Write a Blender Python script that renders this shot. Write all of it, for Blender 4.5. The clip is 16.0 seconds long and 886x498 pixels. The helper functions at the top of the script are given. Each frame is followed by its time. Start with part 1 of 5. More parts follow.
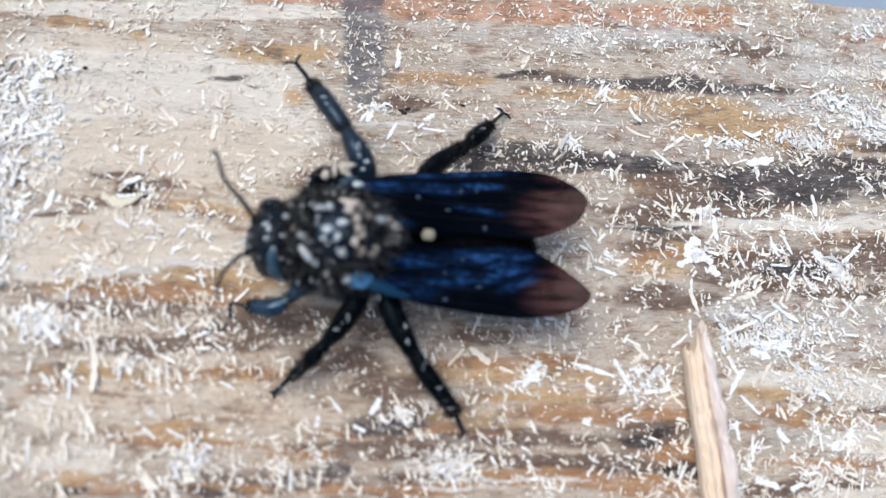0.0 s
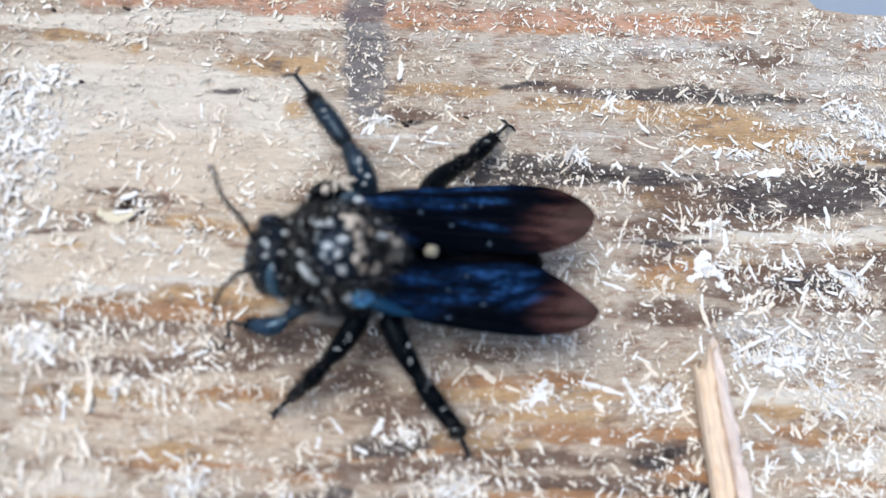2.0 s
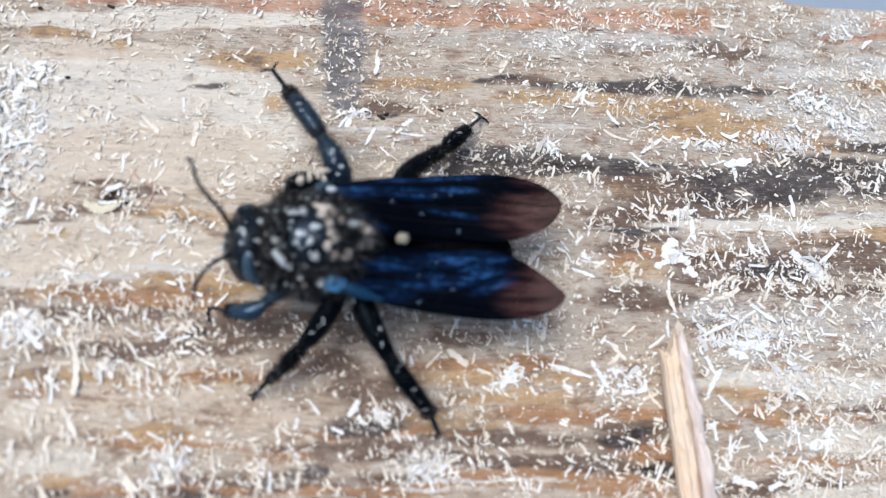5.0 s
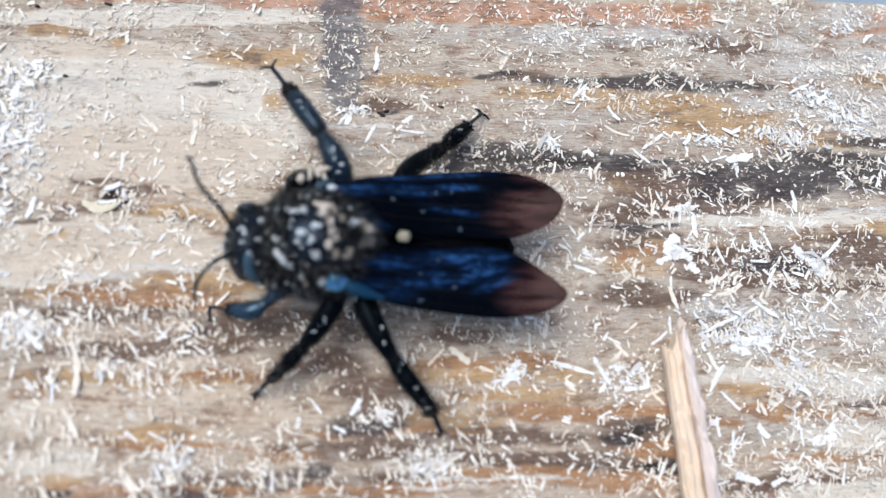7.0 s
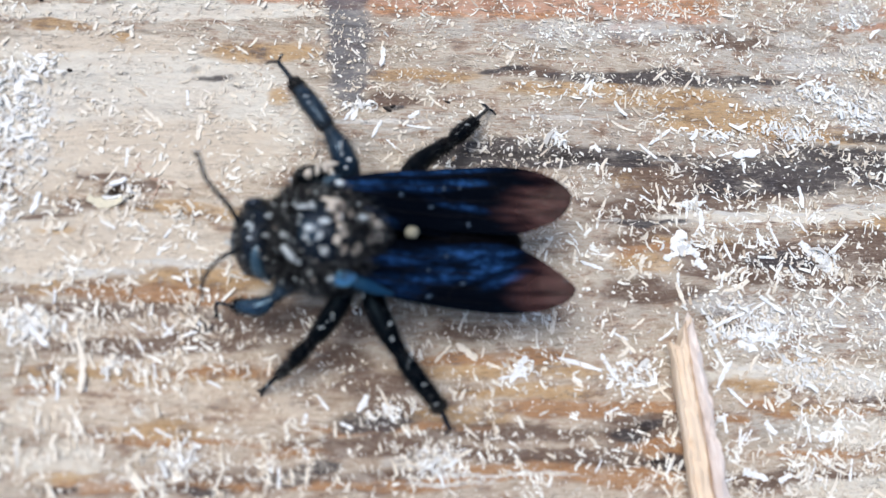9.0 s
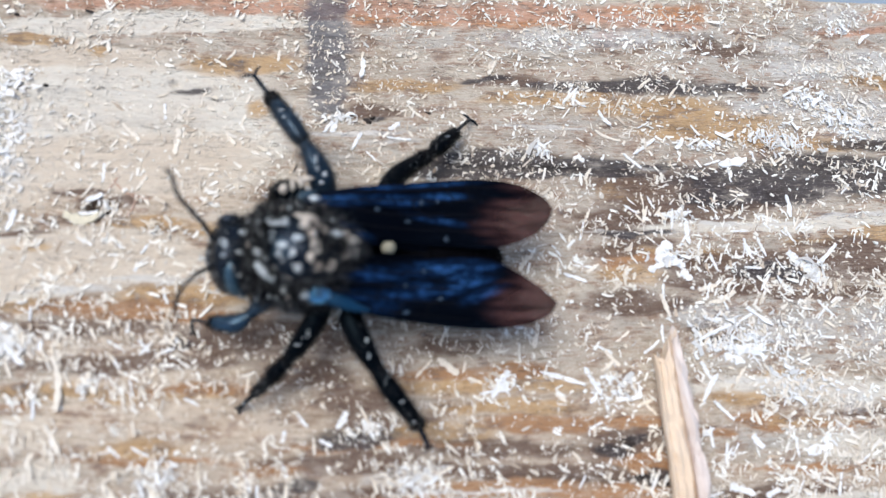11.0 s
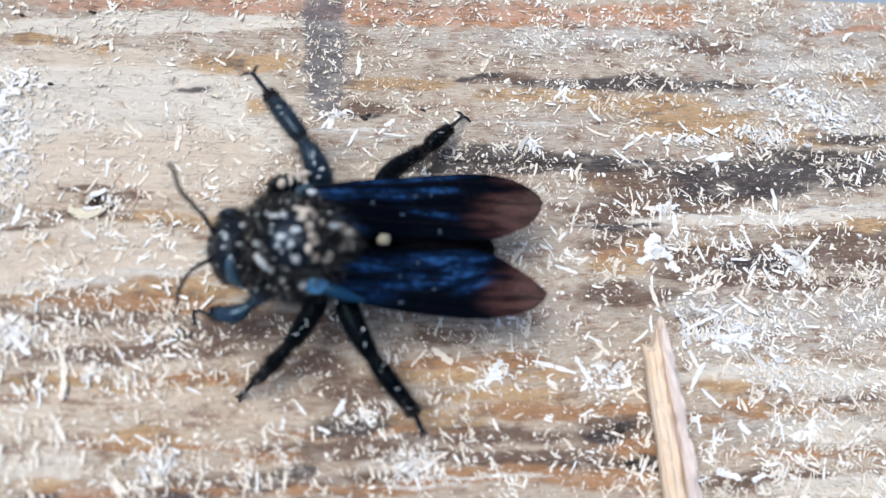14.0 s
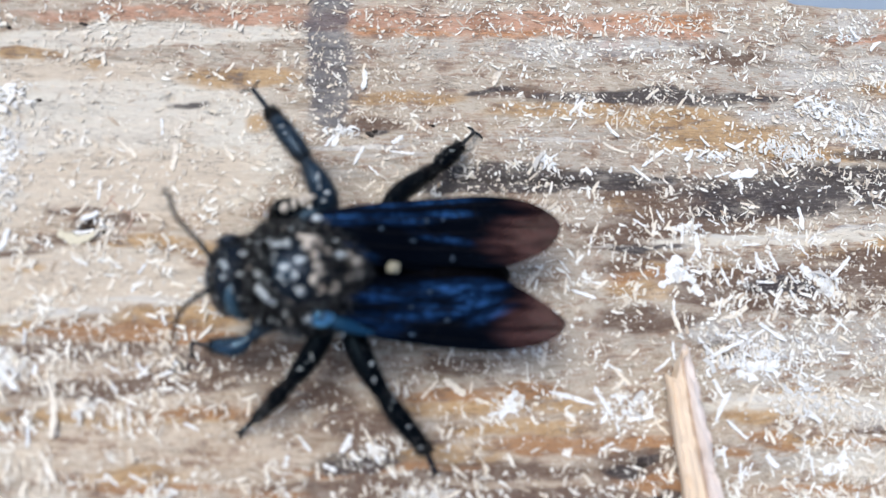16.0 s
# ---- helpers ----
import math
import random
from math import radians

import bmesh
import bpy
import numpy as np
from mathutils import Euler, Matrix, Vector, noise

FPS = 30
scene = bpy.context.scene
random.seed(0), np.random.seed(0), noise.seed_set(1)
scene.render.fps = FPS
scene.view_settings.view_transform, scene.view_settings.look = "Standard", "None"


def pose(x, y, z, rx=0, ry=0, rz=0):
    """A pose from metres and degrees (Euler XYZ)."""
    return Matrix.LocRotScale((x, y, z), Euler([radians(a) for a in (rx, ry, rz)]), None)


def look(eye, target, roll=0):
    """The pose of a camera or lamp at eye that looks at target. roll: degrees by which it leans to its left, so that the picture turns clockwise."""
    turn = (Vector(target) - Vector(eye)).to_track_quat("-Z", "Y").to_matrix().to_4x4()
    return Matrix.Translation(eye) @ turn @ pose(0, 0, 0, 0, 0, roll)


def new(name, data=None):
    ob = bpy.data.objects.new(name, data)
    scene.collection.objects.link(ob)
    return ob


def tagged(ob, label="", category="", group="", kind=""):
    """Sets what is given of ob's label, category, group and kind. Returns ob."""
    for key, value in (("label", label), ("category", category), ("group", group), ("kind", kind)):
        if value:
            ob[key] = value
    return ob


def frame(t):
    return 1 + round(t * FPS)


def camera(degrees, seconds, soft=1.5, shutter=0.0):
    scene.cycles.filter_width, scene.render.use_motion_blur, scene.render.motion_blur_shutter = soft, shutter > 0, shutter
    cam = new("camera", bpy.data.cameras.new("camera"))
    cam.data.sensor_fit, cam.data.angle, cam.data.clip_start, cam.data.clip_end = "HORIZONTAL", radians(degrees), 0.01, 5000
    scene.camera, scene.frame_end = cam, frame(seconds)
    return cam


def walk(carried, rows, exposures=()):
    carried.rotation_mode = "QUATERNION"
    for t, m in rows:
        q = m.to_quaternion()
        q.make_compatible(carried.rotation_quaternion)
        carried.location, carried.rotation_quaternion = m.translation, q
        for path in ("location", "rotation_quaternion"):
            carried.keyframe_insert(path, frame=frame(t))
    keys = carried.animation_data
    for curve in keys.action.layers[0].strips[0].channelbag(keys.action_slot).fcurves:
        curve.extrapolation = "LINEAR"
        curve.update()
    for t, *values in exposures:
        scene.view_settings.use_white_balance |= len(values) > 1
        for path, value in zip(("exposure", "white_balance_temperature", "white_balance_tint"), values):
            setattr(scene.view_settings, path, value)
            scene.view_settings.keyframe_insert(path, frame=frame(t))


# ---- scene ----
cam = camera(62, 16.0, soft=1.3)
cam.data.dof.use_dof = True
cam.data.dof.focus_distance = 0.0765
cam.data.dof.aperture_fstop = 14.0
walk(cam, [
    (0, look((-0.00921, -0.01669, 0.06663), (-0.00017, -0.00031, 0.00125), 29.85)),
    (0.5, look((-0.00883, -0.01686, 0.06689), (0.00009, -0.00038, 0.00152), 29.27)),
    (1, look((-0.00993, -0.01667, 0.06693), (-0.00114, 0.00025, 0.00165), 28.43)),
    (1.5, look((-0.00870, -0.01622, 0.06595), (-0.00002, 0.00071, 0.00067), 28.04)),
    (2, look((-0.00889, -0.01567, 0.06522), (-0.00033, 0.00147, -0.00002), 27.34)),
    (2.5, look((-0.00828, -0.01619, 0.06547), (0.00033, 0.00103, 0.00025), 27.32)),
    (3, look((-0.00980, -0.01738, 0.06758), (-0.00112, -0.00038, 0.00231), 27.76)),
    (3.5, look((-0.00919, -0.01839, 0.06903), (-0.00056, -0.00114, 0.00382), 27.35)),
    (4, look((-0.00828, -0.01804, 0.06807), (0.00007, -0.00119, 0.00273), 27.06)),
    (4.2, look((-0.00785, -0.01782, 0.06766), (0.00060, -0.00104, 0.00230), 27.37)),
    (6.3, look((-0.00584, -0.01607, 0.06781), (0.00231, 0.00041, 0.00234), 26.69)),
    (6.5, look((-0.00612, -0.01643, 0.06738), (0.00215, -0.00007, 0.00190), 27.03)),
    (7, look((-0.00677, -0.01663, 0.06746), (0.00173, -0.00036, 0.00199), 27.76)),
    (7.5, look((-0.00795, -0.01700, 0.06852), (0.00075, -0.00047, 0.00313), 27.98)),
    (8, look((-0.00691, -0.01689, 0.06839), (0.00180, -0.00046, 0.00298), 28.16)),
    (8.5, look((-0.00731, -0.01686, 0.06780), (0.00146, -0.00072, 0.00233), 28.74)),
    (9, look((-0.00765, -0.01652, 0.06706), (0.00113, -0.00065, 0.00152), 29.11)),
    (9.2, look((-0.00782, -0.01574, 0.06667), (0.00088, 0.00055, 0.00122), 28.25)),
    (11.3, look((-0.00511, -0.01509, 0.06685), (0.00315, 0.00091, 0.00128), 27.04)),
    (11.5, look((-0.00511, -0.01477, 0.06748), (0.00318, 0.00136, 0.00195), 26.97)),
    (12, look((-0.00534, -0.01560, 0.06774), (0.00308, 0.00048, 0.00221), 27.41)),
    (12.5, look((-0.00562, -0.01508, 0.06741), (0.00286, 0.00071, 0.00181), 27.77)),
    (13, look((-0.00568, -0.01528, 0.06699), (0.00284, 0.00043, 0.00137), 27.99)),
    (13.5, look((-0.00565, -0.01577, 0.06787), (0.00277, 0.00025, 0.00232), 27.29)),
    (14, look((-0.00502, -0.01646, 0.06857), (0.00331, -0.00041, 0.00302), 27.00)),
    (14.5, look((-0.00524, -0.01540, 0.06724), (0.00312, 0.00076, 0.00172), 26.91)),
    (15, look((-0.00640, -0.01358, 0.06641), (0.00183, 0.00277, 0.00092), 26.07)),
    (15.5, look((-0.00526, -0.01405, 0.06724), (0.00294, 0.00197, 0.00167), 26.22)),
    (16, look((-0.00572, -0.01323, 0.06544), (0.00273, 0.00264, -0.00014), 27.42)),
], exposures=[(0, 0.12), (16, 0.12)])

# ---- light: a bright, hazy sky with a wide, weak sun ----
SUN_ELEVATION, SUN_AZIMUTH = 66, 300  # degrees; azimuth from +y, clockwise
world = bpy.data.worlds.new("sky")
scene.world = world
world.use_nodes = True
wn = world.node_tree.nodes
sky = wn.new("ShaderNodeTexSky")
sky.sky_type, sky.sun_disc = "NISHITA", False
sky.sun_elevation, sky.sun_rotation = radians(SUN_ELEVATION), radians(SUN_AZIMUTH)
sky.air_density, sky.dust_density, sky.ozone_density = 1.0, 2.5, 1.0
world.node_tree.links.new(sky.outputs[0], wn["Background"].inputs[0])
wn["Background"].inputs[1].default_value = 0.15
sun = new("sun", bpy.data.lights.new("sun", "SUN"))
sun.data.energy, sun.data.angle, sun.data.color = 2.4, radians(34), (0.982, 0.985, 0.978)
az, el = radians(SUN_AZIMUTH), radians(SUN_ELEVATION)
sun_way = Vector((math.sin(az) * math.cos(el), math.cos(az) * math.cos(el), math.sin(el)))
sun.matrix_world = look(sun_way * 2, (0, 0, 0))

# ---- materials ----
MM = 0.001


class Nodes:
    """Shortcuts for building a material's nodes."""

    def __init__(self, name):
        self.mat = bpy.data.materials.new(name)
        self.mat.use_nodes = True
        self.tree = self.mat.node_tree
        self.bsdf = self.tree.nodes["Principled BSDF"]

    def node(self, kind, operation=None):
        n = self.tree.nodes.new(kind)
        if operation:
            n.operation = operation
        return n

    def link(self, a, b):
        self.tree.links.new(a, b)

    def put(self, socket, value):
        if isinstance(value, bpy.types.NodeSocket):
            self.link(value, socket)
        else:
            socket.default_value = value

    def mm(self):
        """Object coordinates in millimetres."""
        s = self.node("ShaderNodeVectorMath", operation="SCALE")
        self.link(self.node("ShaderNodeTexCoord").outputs["Object"], s.inputs[0])
        s.inputs["Scale"].default_value = 1000
        return s.outputs[0]

    def mapped(self, vector, loc=(0, 0, 0), rot=(0, 0, 0), scale=(1, 1, 1), kind="POINT"):
        m = self.node("ShaderNodeMapping")
        m.vector_type = kind
        self.link(vector, m.inputs["Vector"])
        m.inputs["Location"].default_value = loc
        m.inputs["Rotation"].default_value = rot
        m.inputs["Scale"].default_value = scale
        return m.outputs[0]

    def noise(self, vector, scale=1.0, detail=4.0, rough=0.55, distort=0.0):
        n = self.node("ShaderNodeTexNoise")
        self.link(vector, n.inputs["Vector"])
        n.inputs["Scale"].default_value = scale
        n.inputs["Detail"].default_value = detail
        n.inputs["Roughness"].default_value = rough
        n.inputs["Distortion"].default_value = distort
        return n.outputs["Fac"]

    def span(self, value, a, b, lo=0.0, hi=1.0, smooth=True):
        n = self.node("ShaderNodeMapRange")
        n.interpolation_type = "SMOOTHSTEP" if smooth else "LINEAR"
        self.put(n.inputs["Value"], value)
        for key, v in (("From Min", a), ("From Max", b), ("To Min", lo), ("To Max", hi)):
            n.inputs[key].default_value = v
        return n.outputs["Result"]

    def math(self, op, a, b=0.0):
        n = self.node("ShaderNodeMath", operation=op)
        self.put(n.inputs[0], a)
        self.put(n.inputs[1], b)
        return n.outputs[0]

    def mix(self, fac, a, b, blend="MIX"):
        n = self.node("ShaderNodeMix")
        n.data_type, n.blend_type = "RGBA", blend
        self.put(n.inputs["Factor"], fac)
        for socket, v in ((n.inputs[6], a), (n.inputs[7], b)):
            self.put(socket, (*v, 1) if isinstance(v, tuple) and len(v) == 3 else v)
        return n.outputs[2]

    def ramp(self, value, stops):
        n = self.node("ShaderNodeValToRGB")
        self.link(value, n.inputs[0])
        e = n.color_ramp.elements
        while len(e) < len(stops):
            e.new(0.5)
        for el_, (at, col) in zip(e, stops):
            el_.position, el_.color = at, (*col, 1)
        return n.outputs[0]

    def bump(self, height, strength, distance):
        n = self.node("ShaderNodeBump")
        self.link(height, n.inputs["Height"])
        n.inputs["Strength"].default_value, n.inputs["Distance"].default_value = strength, distance
        self.link(n.outputs[0], self.bsdf.inputs["Normal"])

    def set(self, **values):
        for key, v in values.items():
            name = key.replace("_", " ").title().replace("Ior", "IOR")
            if isinstance(v, tuple) and len(v) == 3:
                v = (*v, 1)
            self.put(self.bsdf.inputs[name], v)
        return self.mat


# Stains of the weathered wood, with painted light and shade among them, in millimetres: x, y, half length, half width,
# slope of the grain.
# Bleached wood; on the -x side also overexposed glare painted as pale tone.
BLEACHED_GLARE = (
    (-27.1, 14.6, 10.9, 4.1, 0.034), (-29.9, 10.2, 7.6, 3.11, 0.026), (-31.7, 18.6, 6.7, 1.79, 0.042), (-28.0, 0.1, 8.3, 2.12, 0.008), (-32.0, -2.5, 4.1, 1.14, 0.003), (-31.3, -18.9, 2.9, 1.01, -0.028),
    (37.6, 3.9, 13.3, 0.55, 0.013), (38.3, -12.2, 9.7, 0.88, -0.014), (41.8, -17.6, 5.2, 0.85, -0.022), (41.3, -22.8, 4.9, 0.92, -0.031), (-25.5, 22.9, 13.4, 0.87, 0.049), (-17.1, 11.1, 3.7, 2.04, 0.027),
    (-32.7, -14.6, 2.1, 1.04, -0.02), (-34.8, 5.9, 2.2, 0.98, 0.019), (-23.4, 8.4, 8.0, 1.81, 0.023),
)
RIDGE = (
    (-29.8, -3.0, 3.4, 0.26, 0.002), (-23.4, -1.9, 3.6, 0.32, 0.004), (21.3, 3.0, 5.3, 0.15, 0.012), (33.5, 4.2, 6.8, 0.18, 0.014), (45.4, 4.8, 5.7, 0.19, 0.014), (22.7, 9.6, 2.7, 0.15, 0.023),
    (-5.8, 12.2, 5.0, 0.24, 0.029), (-1.3, 11.4, 2.8, 0.18, 0.027), (13.4, 13.4, 3.9, 0.19, 0.03), (33.6, -11.6, 4.4, 0.16, -0.013), (2.1, -21.4, 5.1, 0.14, -0.03), (6.7, -20.9, 7.7, 0.15, -0.029),
)
HONEY = (
    (-20.5, 3.2, 7.4, 0.66, 0.013), (-19.9, -3.5, 5.5, 1.05, 0.001), (-15.8, 19.3, 5.5, 0.86, 0.042), (-35.0, 21.0, 2.7, 0.6, 0.047), (-15.0, 14.9, 1.0, 0.96, 0.034), (-29.8, 20.3, 1.1, 0.42, 0.045),
    (14.2, 16.8, 6.3, 0.89, 0.036), (25.4, 15.8, 6.8, 1.03, 0.033), (30.9, 14.5, 6.9, 0.97, 0.031), (40.9, 12.7, 7.1, 0.65, 0.027), (-32.2, -4.1, 2.3, 0.51, -0.0), (-24.7, -12.1, 3.3, 0.59, -0.015),
    (-30.4, -11.5, 4.7, 0.58, -0.014), (-0.4, 18.0, 4.9, 0.63, 0.039), (21.2, 7.3, 2.5, 1.21, 0.019), (22.4, 0.5, 3.4, 0.87, 0.008), (21.6, -1.5, 3.6, 0.74, 0.004), (28.9, 0.5, 2.5, 0.76, 0.008),
    (3.2, -15.8, 4.7, 0.9, -0.021), (31.2, -13.0, 2.7, 0.86, -0.015),
)
HONEY_B = (
    (9.3, -13.7, 6.1, 0.62, -0.017), (7.1, -11.6, 8.0, 0.73, -0.013), (-30.7, -20.0, 2.5, 0.41, -0.03), (-11.4, -20.6, 1.9, 0.57, -0.03), (47.6, 3.0, 3.1, 0.74, 0.011), (40.6, 2.1, 3.1, 0.54, 0.01),
    (35.7, -15.3, 4.1, 0.53, -0.019), (-18.0, -12.2, 2.9, 0.5, -0.015), (-22.8, -16.5, 3.5, 0.76, -0.023), (36.6, -10.9, 2.7, 0.44, -0.011), (50.8, 20.0, 3.0, 0.69, 0.039), (-32.8, 0.9, 1.7, 0.63, 0.009),
    (30.5, 13.3, 6.6, 0.64, 0.029),
)
RUST = (
    (9.2, -10.5, 3.8, 0.63, -0.011), (8.5, -20.4, 6.0, 0.44, -0.028), (18.4, -20.7, 5.0, 0.6, -0.028), (2.1, -21.1, 5.6, 0.24, -0.03), (-10.2, -21.2, 2.5, 0.47, -0.031), (-27.5, -20.8, 3.9, 0.46, -0.031),
    (-18.3, -12.0, 3.7, 0.35, -0.015), (-21.0, -17.4, 6.6, 0.28, -0.024), (-33.3, -12.8, 1.6, 0.34, -0.016), (22.0, -19.0, 1.9, 0.66, -0.025), (31.7, -15.1, 2.3, 0.42, -0.019), (34.3, -15.8, 2.2, 0.32, -0.02),
    (40.9, -15.7, 2.4, 0.32, -0.019), (39.2, -19.5, 7.5, 0.31, -0.025), (20.4, -18.5, 2.5, 0.46, -0.025), (23.9, -0.1, 1.5, 0.64, 0.007), (-25.5, -4.6, 6.1, 0.62, -0.001), (-2.9, -16.7, 7.1, 0.3, -0.022),
    (12.7, -15.5, 4.3, 0.46, -0.02), (27.8, -16.4, 2.0, 0.37, -0.021),
)
PINK = (
    (-1.8, 25.7, 7.0, 1.31, 0.052), (13.3, 25.8, 10.5, 1.34, 0.051), (25.5, 26.9, 5.5, 1.17, 0.052), (52.8, 27.6, 2.4, 0.86, 0.051), (50.1, 25.8, 4.8, 0.43, 0.048), (-22.1, 25.5, 12.4, 0.57, 0.054),
    (-25.7, 24.7, 4.0, 0.38, 0.053), (-14.3, 24.9, 4.6, 0.57, 0.052), (21.4, 24.0, 1.6, 0.54, 0.047), (28.2, 25.2, 4.5, 0.55, 0.049),
)
ORANGE = (
    (27.4, 27.5, 4.9, 0.62, 0.053), (2.3, 24.4, 3.0, 0.26, 0.05), (11.6, 24.6, 4.0, 0.33, 0.049), (-4.7, 24.5, 4.0, 0.26, 0.05), (30.2, 26.5, 2.6, 0.48, 0.051),
)
# Brown stains; the marks around the husk paint the shade of its hollow.
BROWN = (
    (-27.7, -6.3, 7.9, 0.81, -0.004), (-12.4, -7.7, 7.3, 1.24, -0.007), (-23.6, -9.4, 8.9, 0.8, -0.01), (-25.6, -21.2, 6.6, 0.37, -0.032), (-5.2, -21.3, 2.7, 0.67, -0.031), (25.3, 8.0, 6.7, 1.35, 0.02),
    (31.0, 7.2, 6.5, 1.11, 0.019), (34.7, -0.9, 6.7, 1.06, 0.005), (20.5, 0.5, 2.9, 0.81, 0.008), (44.9, -0.2, 5.3, 0.84, 0.006), (-3.3, 14.8, 3.1, 0.73, 0.033), (10.7, 18.5, 3.9, 0.51, 0.039),
    (-28.6, 3.5, 3.3, 0.49, 0.014), (-33.4, 2.3, 2.3, 0.32, 0.012), (-25.5, 5.3, 1.6, 0.61, 0.017), (-9.4, -10.6, 4.3, 1.22, -0.012), (-7.7, -6.2, 3.6, 0.63, -0.004), (4.3, -8.3, 2.8, 0.64, -0.007),
    (-27.0, 4.9, 2.5, 0.44, 0.016), (-29.9, 6.0, 2.2, 0.28, 0.019),
)
BROWN_B = (
    (20.3, -18.0, 3.4, 1.12, -0.024), (36.6, -21.5, 4.0, 0.61, -0.029), (30.5, -21.9, 3.1, 0.71, -0.03), (-15.6, -6.8, 2.3, 0.52, -0.005), (35.6, 22.7, 2.6, 0.61, 0.044), (31.5, 23.3, 2.3, 0.95, 0.045),
    (7.4, -17.2, 6.3, 0.4, -0.023), (-1.2, -18.7, 6.8, 0.44, -0.026), (27.3, -1.8, 2.4, 0.52, 0.004), (20.3, -4.9, 2.6, 0.67, -0.002), (-20.0, -6.1, 4.7, 0.52, -0.004), (10.9, -19.4, 5.8, 0.45, -0.027),
    (43.8, -14.5, 3.8, 0.33, -0.017), (29.9, 0.1, 5.4, 0.82, 0.007), (44.6, 1.9, 6.0, 0.55, 0.01), (39.6, -3.0, 10.1, 0.58, 0.002),
)
BLACKENED = (
    (7.7, 9.4, 3.4, 0.78, 0.023), (14.7, 9.2, 5.9, 0.61, 0.023), (21.5, 9.8, 5.1, 0.25, 0.023), (44.7, 10.8, 7.4, 0.9, 0.024), (35.3, 9.0, 8.8, 1.13, 0.021), (46.0, 8.8, 5.8, 1.91, 0.021),
    (30.7, 6.9, 3.1, 0.98, 0.018), (38.2, 7.4, 4.4, 0.93, 0.019), (17.5, 18.3, 5.3, 0.58, 0.038), (24.2, 18.2, 5.5, 0.72, 0.037), (29.3, 17.5, 3.8, 0.52, 0.036), (7.4, 18.6, 2.7, 0.25, 0.039),
    (34.9, 18.1, 3.1, 0.46, 0.037), (48.0, 12.9, 4.6, 0.52, 0.027), (23.3, 3.1, 2.4, 0.3, 0.012), (20.4, 2.7, 2.1, 0.35, 0.011), (33.8, -1.0, 2.6, 0.7, 0.005), (36.7, -1.3, 1.8, 0.59, 0.004),
    (-21.0, 16.6, 2.0, 0.3, 0.038), (-18.3, 16.0, 1.2, 0.24, 0.036),
)
# The two marks beside the husk paint the dark of its hollow.
BLACKENED_B = (
    (-28.9, 16.3, 0.9, 0.24, 0.038), (-28.5, 4.3, 0.9, 0.27, 0.015), (-27.4, 4.1, 0.5, 0.27, 0.015), (21.9, -19.9, 2.2, 0.4, -0.027), (20.3, -16.8, 1.2, 0.46, -0.022), (18.4, -17.5, 1.5, 0.36, -0.023),
    (-30.7, -20.9, 1.7, 0.27, -0.031), (-3.4, 13.9, 0.8, 0.24, 0.032), (29.6, -7.5, 1.8, 0.28, -0.006), (-9.4, -19.5, 1.5, 0.48, -0.028), (-4.5, -16.0, 3.5, 0.79, -0.021), (-12.2, -20.7, 2.5, 0.61, -0.03),
    (-18.4, -21.1, 2.0, 0.37, -0.031), (-20.5, -7.8, 1.0, 0.41, -0.007), (20.8, 9.0, 2.1, 0.31, 0.022), (2.0, 8.5, 2.8, 0.47, 0.022), (8.0, 9.7, 6.0, 1.2, 0.024), (16.0, 9.4, 5.5, 0.79, 0.023),
    (6.6, 9.0, 4.0, 0.6, 0.023), (15.6, 8.9, 6.2, 0.48, 0.022),
)
GREYED = (
    (2.5, 22.9, 7.8, 1.04, 0.047), (0.7, 12.4, 4.8, 1.33, 0.029), (-4.6, 10.5, 5.0, 1.07, 0.026), (21.5, 23.1, 11.6, 1.47, 0.046), (41.7, 20.3, 12.2, 3.39, 0.04), (44.0, 25.1, 10.8, 1.68, 0.047),
    (14.7, 13.4, 8.6, 1.12, 0.03), (13.9, 11.0, 5.6, 0.98, 0.026), (23.4, 3.7, 5.1, 0.83, 0.013), (38.1, -5.2, 11.2, 1.72, -0.002), (39.2, -8.1, 9.6, 1.69, -0.007), (34.4, -10.0, 5.6, 0.61, -0.01),
    (37.6, -16.7, 9.6, 1.17, -0.021), (36.9, -21.9, 9.4, 1.02, -0.03), (-1.7, -14.5, 4.4, 2.01, -0.019), (22.1, -5.2, 5.5, 1.34, -0.002), (-19.1, 13.5, 3.4, 0.82, 0.032), (-26.1, 16.4, 3.9, 0.36, 0.038),
    (-17.1, 16.7, 3.0, 0.54, 0.037), (-5.0, -12.9, 3.1, 1.51, -0.016),
)
POWDERED = (
    (47.6, 16.5, 5.6, 2.01, 0.033), (42.3, 21.0, 4.3, 1.36, 0.041), (49.1, 22.0, 5.0, 1.39, 0.042), (47.7, 27.8, 2.8, 1.29, 0.052), (40.7, 23.6, 2.3, 0.62, 0.045), (38.1, 16.2, 4.5, 0.79, 0.033),
    (48.9, 14.5, 3.9, 1.06, 0.03), (-36.5, 12.0, 1.2, 1.47, 0.03), (-35.8, 8.3, 1.5, 1.11, 0.023), (-33.9, -7.7, 1.6, 1.29, -0.007), (27.8, -5.2, 2.6, 1.13, -0.002), (36.6, -6.5, 3.9, 1.42, -0.004),
    (42.5, -13.2, 2.4, 1.1, -0.015), (46.3, -6.4, 2.7, 1.96, -0.004), (19.9, 23.4, 10.0, 1.07, 0.047), (-1.0, -19.5, 3.0, 0.58, -0.027),
)
# Soft cast shadow of something thin, painted into the wood's colour.
SHADOW_STRIP = (
    (-7.5, 24.7, 1.8, 5.16, 0.051), (-7.7, 19.6, 1.6, 3.75, 0.042), (-7.9, 15.9, 1.5, 2.13, 0.035),
)
